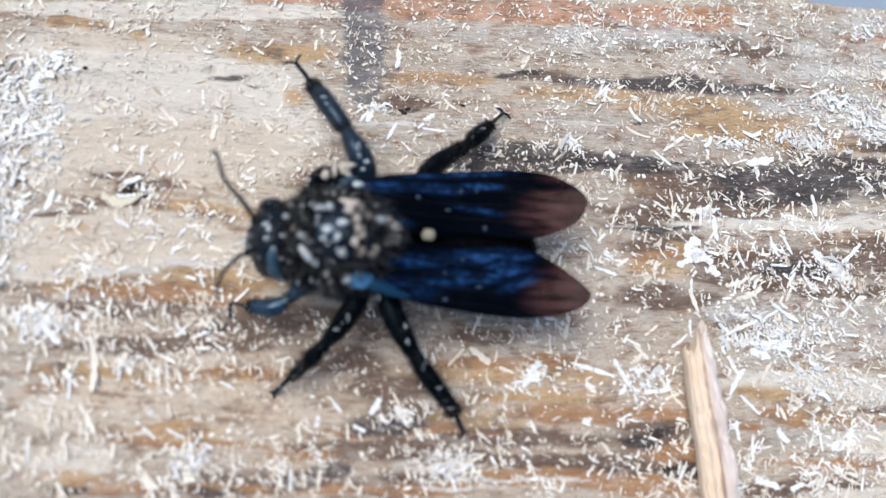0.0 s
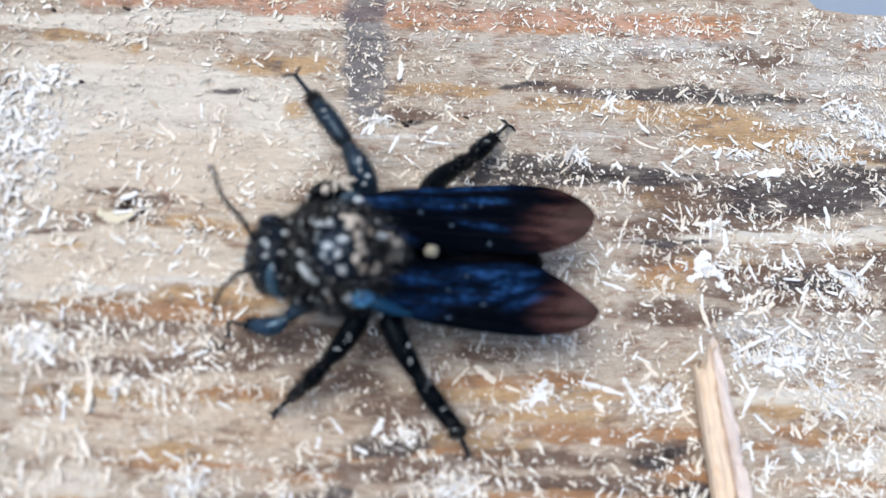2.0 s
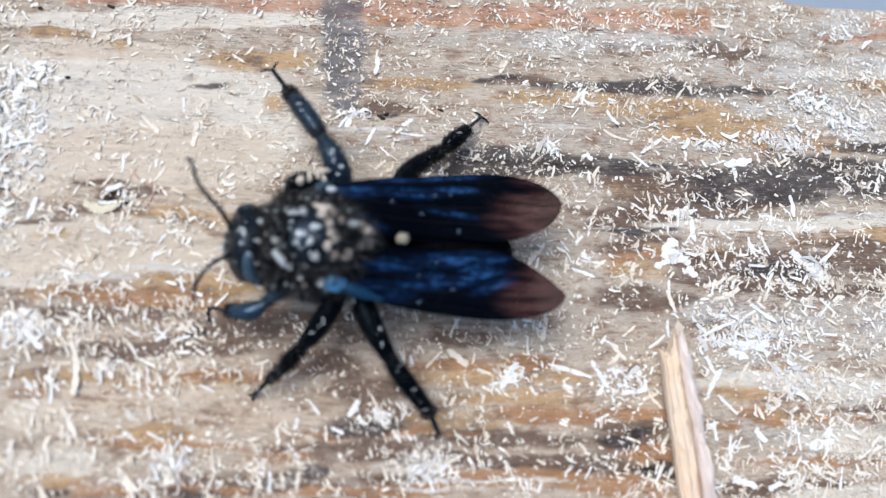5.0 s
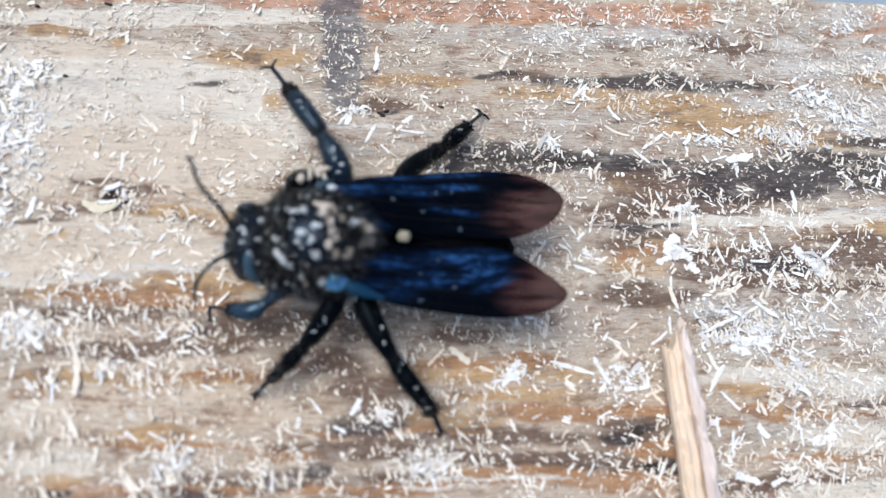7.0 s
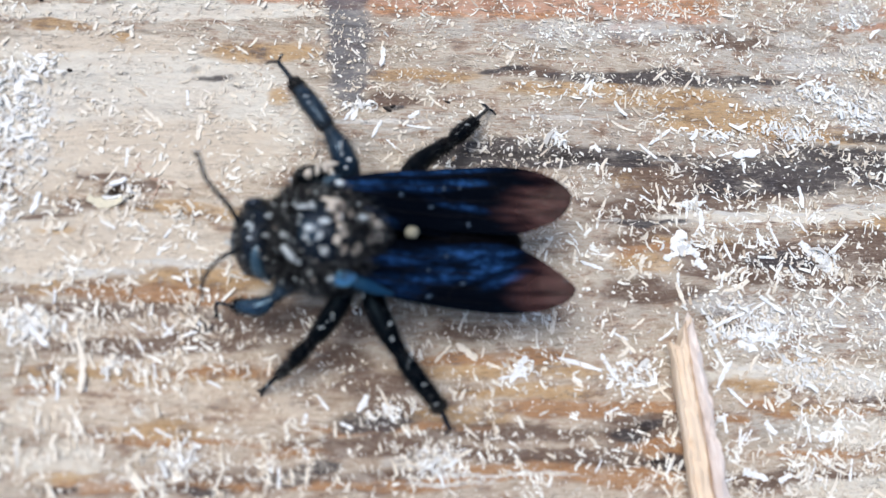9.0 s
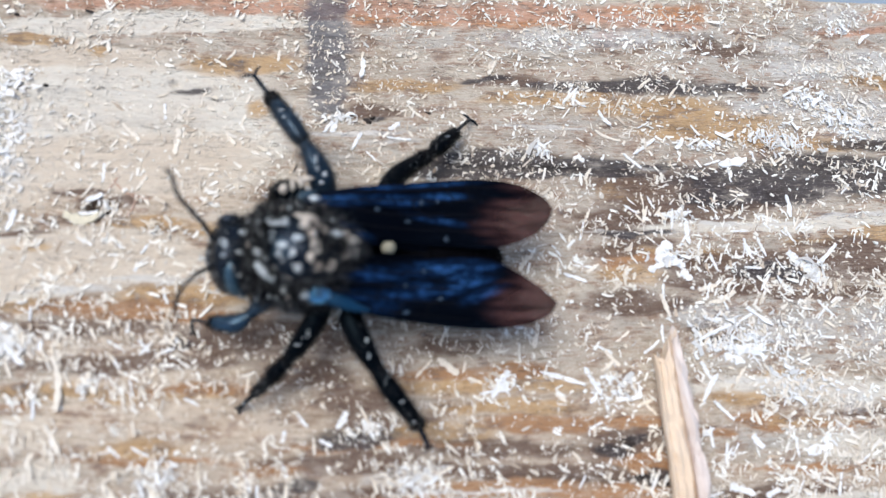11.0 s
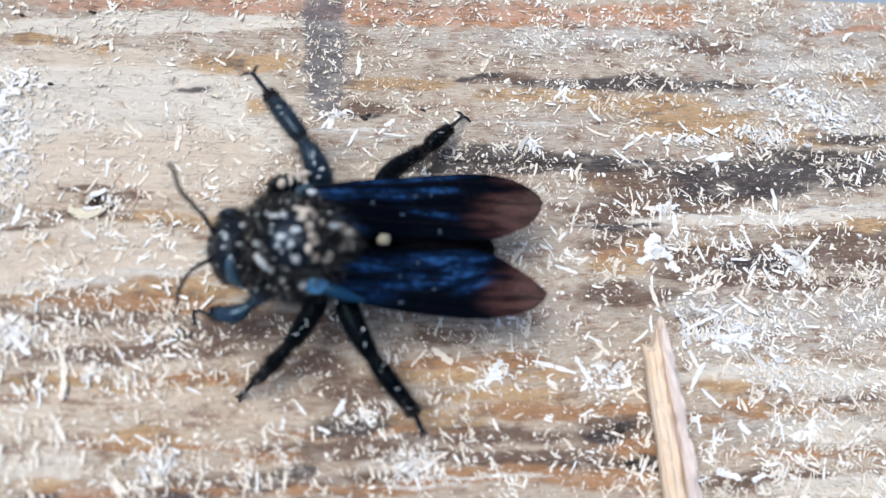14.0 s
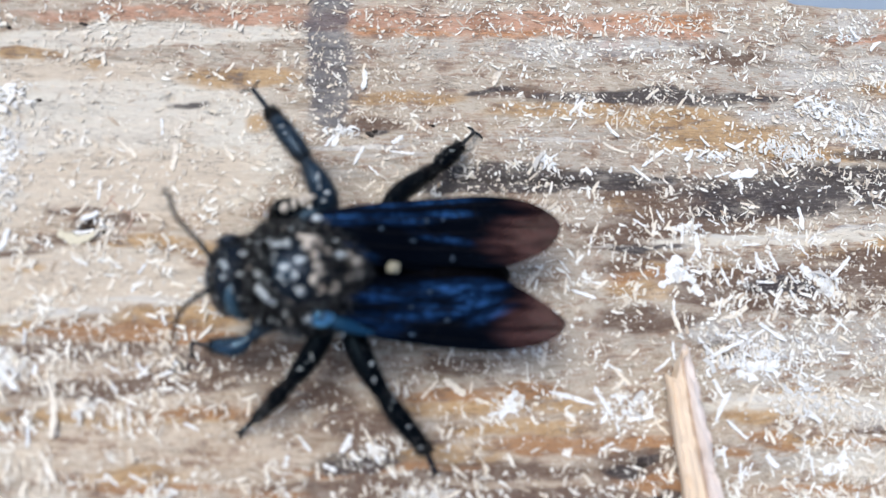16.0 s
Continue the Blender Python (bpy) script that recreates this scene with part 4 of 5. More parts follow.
antenna(((-17.0, 0.7, 9.2, 0.19), (-17.85, 1.55, 10.0, 0.17), (-18.75, 2.6, 10.6, 0.16), (-19.0, 3.7, 11.4, 0.14), (-19.25, 4.1, 11.6, 0.16), (-19.5, 4.2, 11.5, 0.16)),
        ((-16.3, -0.4, 7.7, 0.22), (-16.6, 0.1, 8.2, 0.19), (-17.0, 0.7, 9.2, 0.2)))
antenna(((-17.2, -3.2, 8.6, 0.19), (-17.9, -3.8, 8.6, 0.15), (-18.6, -4.6, 8.1, 0.15), (-19.0, -5.5, 7.6, 0.15), (-19.05, -6.3, 7.0, 0.14)),
        ((-16.3, -2.3, 7.5, 0.22), (-16.7, -2.8, 8.1, 0.19), (-17.2, -3.2, 8.6, 0.2)))
# Legs of the far side
leg(((-7.8, 3.2, 6.0, 1.1), (-7.8, 4.9, 7.2, 1.1), (-8.4, 6.3, 8.0, 0.95), (-9.4, 8.1, 7.9, 0.5), (-9.9, 8.9, 7.8, 0.74), (-11.1, 10.7, 7.4, 0.84), (-12.0, 12.1, 6.9, 0.58), (-12.5, 12.8, 6.8, 0.24), (-13.95, 14.85, 6.4, 0.2)), (3, 6, 7, 8), 21, LEG_SHEEN, "black furry raised leg with a bluish sheen in its colour", 900, claw=(1.1, 0.75))
leg(((-9.2, 2.2, 6.2, 1.0), (-10.2, 3.9, 6.8, 1.05), (-11.5, 4.3, 6.3, 0.9), (-12.0, 3.5, 4.6, 0.6), (-11.8, 2.5, 2.4, 0.4), (-11.9, 2.0, 1.0, 0.25), (-12.1, 1.6, 0.5, 0.2)), (2, 4, 5, 6), 22, hair=700)
leg(((-3.2, 3.2, 5.4, 0.85), (-2.3, 5.2, 5.6, 0.85), (-1.0, 6.8, 4.9, 0.88), (0.7, 8.3, 4.0, 0.66), (1.5, 8.9, 3.5, 0.3), (2.7, 10.2, 2.9, 0.8), (4.3, 11.9, 2.0, 0.55), (4.7, 12.4, 1.9, 0.2), (6, 14, 0.45, 0.16)), (3, 4, 6, 8), 23, hair=800, claw=(0.4, 0.85))
# Legs of the near side
leg(((-11.4, -3.6, 6.0, 0.95), (-12.5, -4.8, 5.5, 0.88), (-13.6, -5.9, 4.7, 0.4), (-14.9, -6.55, 4.0, 0.82), (-16.5, -6.45, 3.6, 0.62), (-17.1, -6.35, 3.3, 0.2), (-18.5, -6.1, 3.0, 0.16), (-18.6, -6.15, 2.95, 0.16), (-18.65, -6.5, 2.7, 0.15), (-18.65, -7.0, 2.3, 0.14)), (2, 4, 5, 9), 24, FORELEG, "slate-blue glossy bent foreleg", 240)
leg(((-7.6, -4.2, 6.2, 0.98), (-8.1, -6.3, 6.3, 0.95), (-9.4, -8.3, 5.4, 0.88), (-10.5, -9.6, 4.5, 0.52), (-11.4, -10.5, 3.9, 0.66), (-12.2, -11.3, 3.2, 0.46), (-13.3, -12.2, 2.4, 0.26), (-14.8, -13.4, 0.45, 0.22)), (3, 5, 6, 7), 25, hair=600, claw=(0.8, 0.5))
leg(((-5.6, -4.2, 6.0, 0.98), (-5.4, -6.4, 6.4, 1.0), (-4.4, -8.6, 6.4, 0.95), (-3.2, -10.6, 6.1, 0.62), (-2.3, -11.9, 5.8, 0.8), (-1.1, -13.4, 5.5, 0.76), (-0.1, -14.6, 5.3, 0.6), (0.3, -15.2, 5.2, 0.26), (1.0, -16.7, 4.9, 0.22)), (3, 6, 7, 8), 26, hair=800, claw=(0.6, 0.4))
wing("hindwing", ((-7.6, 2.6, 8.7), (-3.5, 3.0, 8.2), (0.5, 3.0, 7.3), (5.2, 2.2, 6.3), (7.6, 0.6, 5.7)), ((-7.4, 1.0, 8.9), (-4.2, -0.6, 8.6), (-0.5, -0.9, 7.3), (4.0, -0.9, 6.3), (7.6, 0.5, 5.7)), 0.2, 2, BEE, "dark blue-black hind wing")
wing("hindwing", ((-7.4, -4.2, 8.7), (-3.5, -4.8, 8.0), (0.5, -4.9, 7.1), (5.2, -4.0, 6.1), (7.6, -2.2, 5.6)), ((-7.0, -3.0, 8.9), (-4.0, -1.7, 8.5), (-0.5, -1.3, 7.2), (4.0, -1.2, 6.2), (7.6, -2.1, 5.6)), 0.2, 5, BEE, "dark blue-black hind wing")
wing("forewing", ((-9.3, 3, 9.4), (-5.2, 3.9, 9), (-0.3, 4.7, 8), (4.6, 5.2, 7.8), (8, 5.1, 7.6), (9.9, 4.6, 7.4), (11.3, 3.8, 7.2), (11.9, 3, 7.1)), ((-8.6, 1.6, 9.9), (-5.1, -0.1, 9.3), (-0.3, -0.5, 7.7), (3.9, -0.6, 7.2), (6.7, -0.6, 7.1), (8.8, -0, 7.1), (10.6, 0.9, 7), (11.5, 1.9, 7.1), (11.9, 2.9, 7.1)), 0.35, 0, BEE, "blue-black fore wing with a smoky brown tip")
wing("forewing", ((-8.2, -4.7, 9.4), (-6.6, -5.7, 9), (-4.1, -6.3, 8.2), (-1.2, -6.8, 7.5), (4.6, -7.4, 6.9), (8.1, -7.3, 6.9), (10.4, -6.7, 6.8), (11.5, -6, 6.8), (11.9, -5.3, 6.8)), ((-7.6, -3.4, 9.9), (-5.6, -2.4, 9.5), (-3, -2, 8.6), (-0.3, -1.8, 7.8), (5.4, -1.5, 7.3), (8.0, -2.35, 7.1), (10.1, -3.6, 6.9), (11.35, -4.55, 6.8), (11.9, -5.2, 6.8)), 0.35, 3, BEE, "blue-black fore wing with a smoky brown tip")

# ---- sawdust and chips ----


def slivers(at, length, width, thick, yaw, pitch, bend, curl):
    """Bent wood slivers as arrays; each has its own three cross-sections."""
    n = len(at)
    s = np.array([-0.5, 0.0, 0.5])
    along = s[None] * length[:, None]
    lift = (0.25 - s[None] ** 2 * 2) * bend[:, None] * length[:, None] + along * np.sin(pitch)[:, None]
    side = (s[None] ** 2 * 4 - 0.5) * curl[:, None] * length[:, None]
    ends = np.modf(np.abs(np.sin(at[:, :2] * 917.3)) * 43.7)[0]
    taper = np.stack([0.4 + 0.75 * ends[:, 0], np.ones(n), 0.15 + 0.95 * ends[:, 1]], 1)
    c, sn = np.cos(yaw)[:, None], np.sin(yaw)[:, None]
    out = np.zeros((n, 3, 4, 3))
    for k, (a, b) in enumerate(((-0.5, 0), (0.5, 0), (0.5, 1), (-0.5, 1))):
        off = side + a * width[:, None] * taper
        out[:, :, k, 0] = at[:, None, 0] + along * c - off * sn
        out[:, :, k, 1] = at[:, None, 1] + along * sn + off * c
        out[:, :, k, 2] = at[:, None, 2] + lift + b * thick[:, None]
    quads = [(0, 3, 2, 1), (8, 9, 10, 11)]
    for i in (0, 4):
        quads += [(i + k, i + (k + 1) % 4, i + 4 + (k + 1) % 4, i + 4 + k) for k in range(4)]
    faces = (np.arange(n)[:, None, None] * 12 + np.array(quads)[None]).reshape(-1, 4)
    return out.reshape(-1, 3), faces


CLUMPS = ((25.4, 0.5, 2.2, 1.0), (39.8, -0.6, 2.0, 1.2), (-6.6, 14.0, 1.8, 0.7), (13.0, 11.1, 1.0, 0.9), (-4.0, -15.2, 2.0, 1.0), (-20.8, -18.8, 3.0, 1.2),
          (0.5, -19.6, 3.0, 1.5), (-39.5, 11.5, 4.2, 6.0), (-40.5, 4.0, 4.0, 6.5), (-36.2, 17.0, 1.6, 1.2), (-41.0, -4.0, 3.0, 3.0), (-34.8, -7.8, 2.4, 1.3), (31, -7.6, 5.0, 2.4), (38, 13, 4.0, 1.6), (26.5, 4.5, 1.6, 0.7),
          (8.5, -11.5, 1.8, 0.9), (19.0, -12.0, 3.0, 1.5), (-27.5, -11.3, 1.4, 0.8), (46.5, 15.5, 3.5, 2.0), (42.0, 17.5, 3.0, 1.2), (47.0, 26.0, 2.5, 0.8), (30, 12.2, 2.5, 0.6), (-27.5, 4.8, 1.2, 0.5), (36, -12, 4, 2))


def thickness_of_dust(x, y):
    """How thickly the sawdust lies, 0 to 1."""
    right = 1 / (1 + np.exp(-(x - 13 + 0.25 * y) / 5))
    d = 0.46 + 0.25 * right + 0.10 * np.clip((-y - 8) / 10, 0, 1) + 0.25 * np.exp(-(((x - 0) / 16) ** 2) - ((y - 17) / 6) ** 2)
    d = d * (1 + 0.6 * np.exp(-(((x + 32) / 15) ** 2) - ((y + 3) / 17) ** 2))
    d = d * np.clip(3.2 * layers(x / 4, y / 2.4, 77, 3) - 0.75, 0.12, 1.7)
    d = d * (1 - 0.55 * np.exp(-(((x - 16) / 5) ** 2) - ((y + 4.5) / 3) ** 2))
    d = d * (1 - 0.65 * np.exp(-(((x - 36) / 11) ** 2) - ((y - 7.5) / 3) ** 2))
    d = d * (1 - 0.5 * np.exp(-(((x - 9) / 9) ** 2) - ((y + 16.5) / 3) ** 2))
    d = d * (1 - 0.4 * np.exp(-(((x - 12) / 11) ** 2) - ((y + 12) / 7) ** 2))
    d = d * (1 - 0.22 * np.exp(-((x / 17) ** 2) - ((y + 15) / 8) ** 2))
    d = d * (1 - 0.5 * np.exp(-(((x - 17) / 6) ** 2) - ((y - 3) / 4) ** 2))
    d = d * (1 - 0.4 * np.exp(-(((x - 33) / 10) ** 2) - ((y - 0.5) / 2.5) ** 2))
    return d


def sawdust_field():
    rnd = np.random.default_rng(12)
    cand = np.stack([rnd.uniform(-58, 66, 40000), rnd.uniform(-32, FAR_EDGE - 0.6, 40000)], 1)
    loose = cand[rnd.random(len(cand)) < thickness_of_dust(cand[:, 0], cand[:, 1])]
    heaps = [np.stack([rnd.normal(x, a * 0.5, int((22 if y > -10 else 13) * a * b) + 10), rnd.normal(y, b * 0.5, int((22 if y > -10 else 13) * a * b) + 10)], 1) for x, y, a, b in CLUMPS]
    heap = np.vstack(heaps)
    heap = heap[heap[:, 1] < FAR_EDGE - 0.8]
    # Slivers tangle into loose knots and leave bare wood between
    knots = loose[rnd.random(len(loose)) < 0.16]
    tangled = knots[rnd.integers(0, len(knots), int(0.55 * len(loose)))]
    tangled = tangled + rnd.normal(0, 0.42, tangled.shape) * (1.3, 0.9)
    at = np.vstack([loose[rnd.random(len(loose)) < 0.55], tangled])
    at = at[at[:, 1] < FAR_EDGE - 0.5]
    n = len(at)
    length = np.clip(rnd.lognormal(math.log(0.42), 0.52, n), 0.12, 1.7)
    length = length * (1 - 0.3 * np.clip((at[:, 1] - 4) / 12, 0, 1)) * (1 + 0.25 * np.clip((at[:, 0] - 10) / 15, 0, 1))
    length = length * (1 + 0.25 * np.clip((-at[:, 0] - 12) / 10, 0, 1))
    width = np.clip(length * np.where(rnd.random(n) < 0.5, rnd.uniform(0.10, 0.2, n), rnd.uniform(0.18, 0.42, n)), 0.055, 0.3)
    thick = rnd.uniform(0.02, 0.06, n)
    way = rnd.random(n)
    yaw = np.where(way < 0.4, rnd.normal(1.1, 0.4, n), np.where(way < 0.68, rnd.normal(-0.5, 0.35, n), rnd.uniform(0, math.pi, n)))
    # Towards the near side most of them are turned to fit the camera's view
    near_side = (at[:, 1] < -5) & (at[:, 0] < 12) & (rnd.random(n) < 0.65)
    yaw = np.where(near_side, rnd.normal(1.95, 0.4, n), yaw)
    pitch = rnd.normal(0, 0.22, n)
    z = surface(at[:, 0], at[:, 1]) + 0.04 + np.abs(np.sin(pitch)) * length * 0.4
    # The largest slivers lie singly
    near = (at[:, 0] > -36) & (at[:, 0] < 46) & (at[:, 1] > -22) & (at[:, 1] < 29) & ~((np.abs(at[:, 0] + 3) < 17) & (np.abs(at[:, 1] + 1) < 9)) & ~((np.abs(at[:, 0] - 23.2) < 2.2) & (np.abs(at[:, 1] + 6.5) < 3))
    single = np.argsort(-length * near)[:170]
    for k, i in enumerate(single):
        pale = rnd.random() < (0.75 if at[i, 0] > 22 else 0.45)
        kind = ("long " if length[i] > 1.6 else "short ") + ("white" if pale else "cream") + " curled wood sliver lying on the plank"
        big_chip("wood_chip", at[i, 0], at[i, 1], length[i], min(width[i], 0.34), math.degrees(yaw[i]), WHITE_CHIP if pale else CREAM_CHIP, kind, 0.03, rnd.normal(0, 0.02), 0.06, 700 + k)
    rest = np.setdiff1d(np.arange(n), single)
    at, z, length, width, thick, yaw, pitch, n = at[rest], z[rest], length[rest], width[rest], thick[rest], yaw[rest], pitch[rest], len(rest)
    verts, faces = slivers(np.c_[at, z], length, width, thick, yaw, pitch, rnd.normal(0.02, 0.06, n), rnd.normal(0, 0.035, n))
    ob = mesh_object("sawdust", verts, faces, DUST, False)
    tagged(ob, "white and cream sawdust slivers strewn over the plank", "sawdust", kind="stuff")
    # White fluffy heaps
    n = len(heap)
    length = np.clip(rnd.lognormal(math.log(0.40), 0.6, n), 0.12, 1.8)
    width = np.minimum(length * rnd.uniform(0.12, 0.42, n), 0.45)
    z = surface(heap[:, 0], heap[:, 1]) + 0.05 + 0.7 * rnd.uniform(0, 0.8, n) ** 2
    verts, faces = slivers(np.c_[heap, z], length, width, rnd.uniform(0.02, 0.05, n), rnd.uniform(0, math.pi, n), rnd.normal(0, 0.12, n), rnd.normal(0.04, 0.1, n), rnd.normal(0, 0.2, n))
    ob = mesh_object("sawdust_heaps", verts, faces, DUST_WHITE, False)
    tagged(ob, "small fluffy heaps of white sawdust on the plank", "sawdust", kind="stuff")
    # Older slivers, trodden into the wood and dulled by it
    m = 15000
    cand = np.stack([rnd.uniform(-58, 66, m), rnd.uniform(-32, FAR_EDGE - 0.6, m)], 1)
    at = cand[rnd.random(m) < 0.16 + 0.5 * thickness_of_dust(cand[:, 0], cand[:, 1])]
    n = len(at)
    length = np.clip(rnd.lognormal(math.log(0.30), 0.6, n), 0.1, 1.4)
    width = np.clip(length * rnd.uniform(0.14, 0.4, n), 0.05, 0.25)
    z = surface(at[:, 0], at[:, 1]) + 0.015
    yaw = np.where(rnd.random(n) < 0.5, rnd.normal(0.0, 0.5, n), rnd.uniform(0, math.pi, n))
    verts, faces = slivers(np.c_[at, z], length, width, rnd.uniform(0.01, 0.03, n), yaw, rnd.normal(0, 0.08, n), rnd.normal(0.02, 0.05, n), rnd.normal(0, 0.05, n))
    ob = mesh_object("old_sawdust", verts, faces, DUST_OLD, False)
    tagged(ob, "dull beige sawdust trodden into the plank", "sawdust", kind="stuff")
    # Fine dust between the slivers
    m = 26000
    cand = np.stack([rnd.uniform(-58, 66, m), rnd.uniform(-32, FAR_EDGE - 0.6, m)], 1)
    at = cand[rnd.random(m) < 0.12 + 0.6 * thickness_of_dust(cand[:, 0], cand[:, 1])]
    at = np.vstack([at] + [np.stack([rnd.normal(x, a * 0.5, int(20 * a * b) + 8), rnd.normal(y, b * 0.5, int(20 * a * b) + 8)], 1) for x, y, a, b in CLUMPS])
    at = np.vstack([at] + [np.stack([rnd.normal(x, a * 0.6, int(11 * a * b) + 20), rnd.normal(y, b * 0.6, int(11 * a * b) + 20)], 1) for x, y, a, b, _ in POWDERED])
    at = at[at[:, 1] < FAR_EDGE - 0.6]
    n = len(at)
    length = np.clip(rnd.lognormal(math.log(0.22), 0.4, n), 0.08, 0.5)
    z = surface(at[:, 0], at[:, 1]) + 0.02
    verts, faces = slivers(np.c_[at, z], length, length * rnd.uniform(0.35, 0.8, n), length * 0.3, rnd.uniform(0, 3.14, n), rnd.normal(0, 0.2, n), rnd.normal(0, 0.1, n), rnd.normal(0, 0.1, n))
    ob = mesh_object("fine_sawdust", verts, faces, DUST, False)
    tagged(ob, "fine pale wood dust on the plank", "sawdust", kind="stuff")


def big_chip(name, x, y, length, width, turn, material, label, bend=0.06, curl=0.0, thick=0.09, seed=0):
    """One large chip: a bent sliver with ragged sides and split ends."""
    rnd = np.random.default_rng(seed)
    m, verts, faces = 9, [], []
    t = radians(turn)
    for i in range(m):
        s = i / (m - 1) - 0.5
        w = width * (1 - rnd.uniform(0.1, 0.75) * abs(2 * s) ** 5) * rnd.uniform(0.6, 1.15)
        mid = curl * length * (4 * s * s - 0.5) + rnd.normal(0, width * 0.05)
        lift = bend * length * (4 * s * s)
        for a, h in ((-0.5, 0.0), (-0.15, 0.0), (0.5, 0.0), (0.42, 1.0), (0.05, 1.25), (-0.42, 1.0)):
            px_, py_ = s * length + rnd.normal(0, 0.02) * length * (1 if i in (0, m - 1) else 0.2), mid + a * w
            gx, gy = x + px_ * math.cos(t) - py_ * math.sin(t), y + px_ * math.sin(t) + py_ * math.cos(t)
            verts.append((gx, gy, lift + h * thick))
    ground_z = float(np.max(surface(np.array([v[0] for v in verts]), np.array([v[1] for v in verts]))))
    verts = [(a, b, c + ground_z - 0.08) for a, b, c in verts]
    for i in range(m - 1):
        for k in range(6):
            a, b = i * 6 + k, i * 6 + (k + 1) % 6
            faces.append((a, b, b + 6, a + 6))
    faces += [tuple(range(6))[::-1], tuple(range((m - 1) * 6, m * 6))]
    base = np.array((x, y, ground_z))
    ob = mesh_object(name, np.array(verts) - base, faces, material, False)
    ob.location = base * MM
    return tagged(ob, label, "wood chip", "loose wood chips")


# Single chips: x, y, length, width, turn
WHITE_CHIPS_A = (
    (17.1, 10.4, 0.9, 0.51, -51), (19.4, 10.6, 0.7, 0.38, 67), (16.3, 17.0, 2.4, 0.39, 46), (17.1, 16.3, 1.8, 0.35, -31), (16.7, 16.7, 1.5, 0.39, 78), (19.7, 14.7, 2.0, 0.35, -52),
    (23.7, 11.8, 2.9, 0.39, 36), (22.4, 10.3, 2.3, 0.34, -40), (27.3, 2.9, 2.4, 0.5, 92), (25.8, 4.8, 2.1, 0.5, 12), (24.6, 0.9, 2.4, 1.34, 56), (25.6, -0.1, 2.4, 0.91, -18),
    (23.8, -0.6, 1.8, 0.73, 25), (26.8, -1.4, 1.3, 0.98, -40), (28.3, 0.8, 1.8, 0.29, 82), (23.9, 5.9, 1.4, 0.28, -63), (29.7, -0.1, 1.9, 0.33, -69), (33.4, 1.6, 1.7, 0.28, -64),
)
WHITE_CHIPS_B = (
    (34.9, 1.5, 2.0, 0.34, -70), (15.7, -1.7, 2.4, 0.44, -19), (33.7, -0.6, 1.8, 0.3, -3), (38.4, 5.8, 2.3, 0.54, 93), (38.6, 0.1, 2.8, 0.89, -43), (39.9, -1.1, 1.9, 1.21, -58),
    (36.5, -2.2, 1.8, 0.27, -64), (41.7, 0.8, 3.1, 0.47, 41), (35.3, 4.2, 2.0, 0.34, -46), (33.4, 1.1, 1.7, 0.28, -64), (27.8, -16.6, 1.9, 0.36, -87), (27.5, -16.0, 1.3, 0.34, 9),
    (38.3, -17.9, 2.5, 0.96, 13), (39.2, -16.9, 1.1, 0.67, 61), (29.2, -14.2, 2.4, 0.41, -45), (32.3, -17.1, 1.5, 0.71, -51), (33.3, -21.7, 1.5, 0.58, 25), (36.9, -21.8, 1.2, 0.53, -29),
)
WHITE_CHIPS_C = (
    (24.0, -7.0, 1.7, 0.33, 90), (22.8, -8.3, 2.1, 0.35, 37), (29.2, -6.9, 3.8, 0.42, 24), (32.5, -8.5, 3.0, 1.08, 10), (30.9, -9.4, 2.1, 0.89, -19), (32.6, -7.4, 1.8, 0.43, 41),
    (33.8, -5.4, 2.9, 0.44, -35), (28.1, -12.1, 3.1, 0.51, 56), (27.9, -10.5, 1.9, 0.42, -62), (29.0, -5.6, 1.8, 0.46, -8), (16.8, -11.4, 2.9, 0.51, -61), (7.9, -11.8, 2.3, 0.63, 58),
    (7.6, -12.2, 2.8, 0.42, 8), (-6.0, -14.5, 1.7, 0.68, 61), (-3.7, -15.3, 1.8, 0.39, -59), (-3.1, -15.0, 1.1, 0.4, -19), (-9.5, -14.4, 1.6, 0.3, -53), (-11.0, -15.8, 1.0, 0.47, 77),
)
WHITE_CHIPS_D = (
    (-7.4, -16.4, 1.2, 0.39, -29), (-10.8, -18.8, 1.3, 0.43, -68), (-35.0, -6.6, 1.6, 0.82, 63), (-33.7, -8.6, 2.5, 0.59, -47), (-31.7, -7.8, 1.2, 0.58, 87), (-22.9, -8.0, 1.7, 0.33, 49),
    (-23.2, -7.9, 1.5, 0.3, -48), (-24.6, -6.3, 0.9, 0.44, 85), (-20.6, -7.2, 1.0, 0.35, -58), (-1.0, 11.9, 2.3, 0.33, -5), (-5.0, 11.5, 2.0, 0.41, 63), (-1.4, 13.2, 1.3, 0.52, 34),
    (-7.1, 13.3, 1.8, 0.59, 73), (-7.7, 13.0, 1.5, 0.46, 54), (-28.5, 5.5, 1.6, 0.58, 25), (-28.9, 4.1, 1.7, 0.43, 8), (-24.2, -0.9, 1.0, 0.44, 56), (-37.9, 14.2, 2.2, 0.78, 89),
)
WHITE_CHIPS_E = (
    (-38.2, 11.4, 2.4, 0.73, 70), (-36.8, 9.8, 2.1, 0.64, -48), (-37.8, 2.3, 1.9, 0.71, 84), (-35.2, 3.2, 2.0, 0.61, 78), (33.0, 10.4, 3.1, 1.09, 9), (-4.5, 19.4, 2.1, 0.56, 87),
    (14.0, -11.1, 4.3, 0.48, -16), (30.3, -21.3, 2.4, 0.81, -17),
)
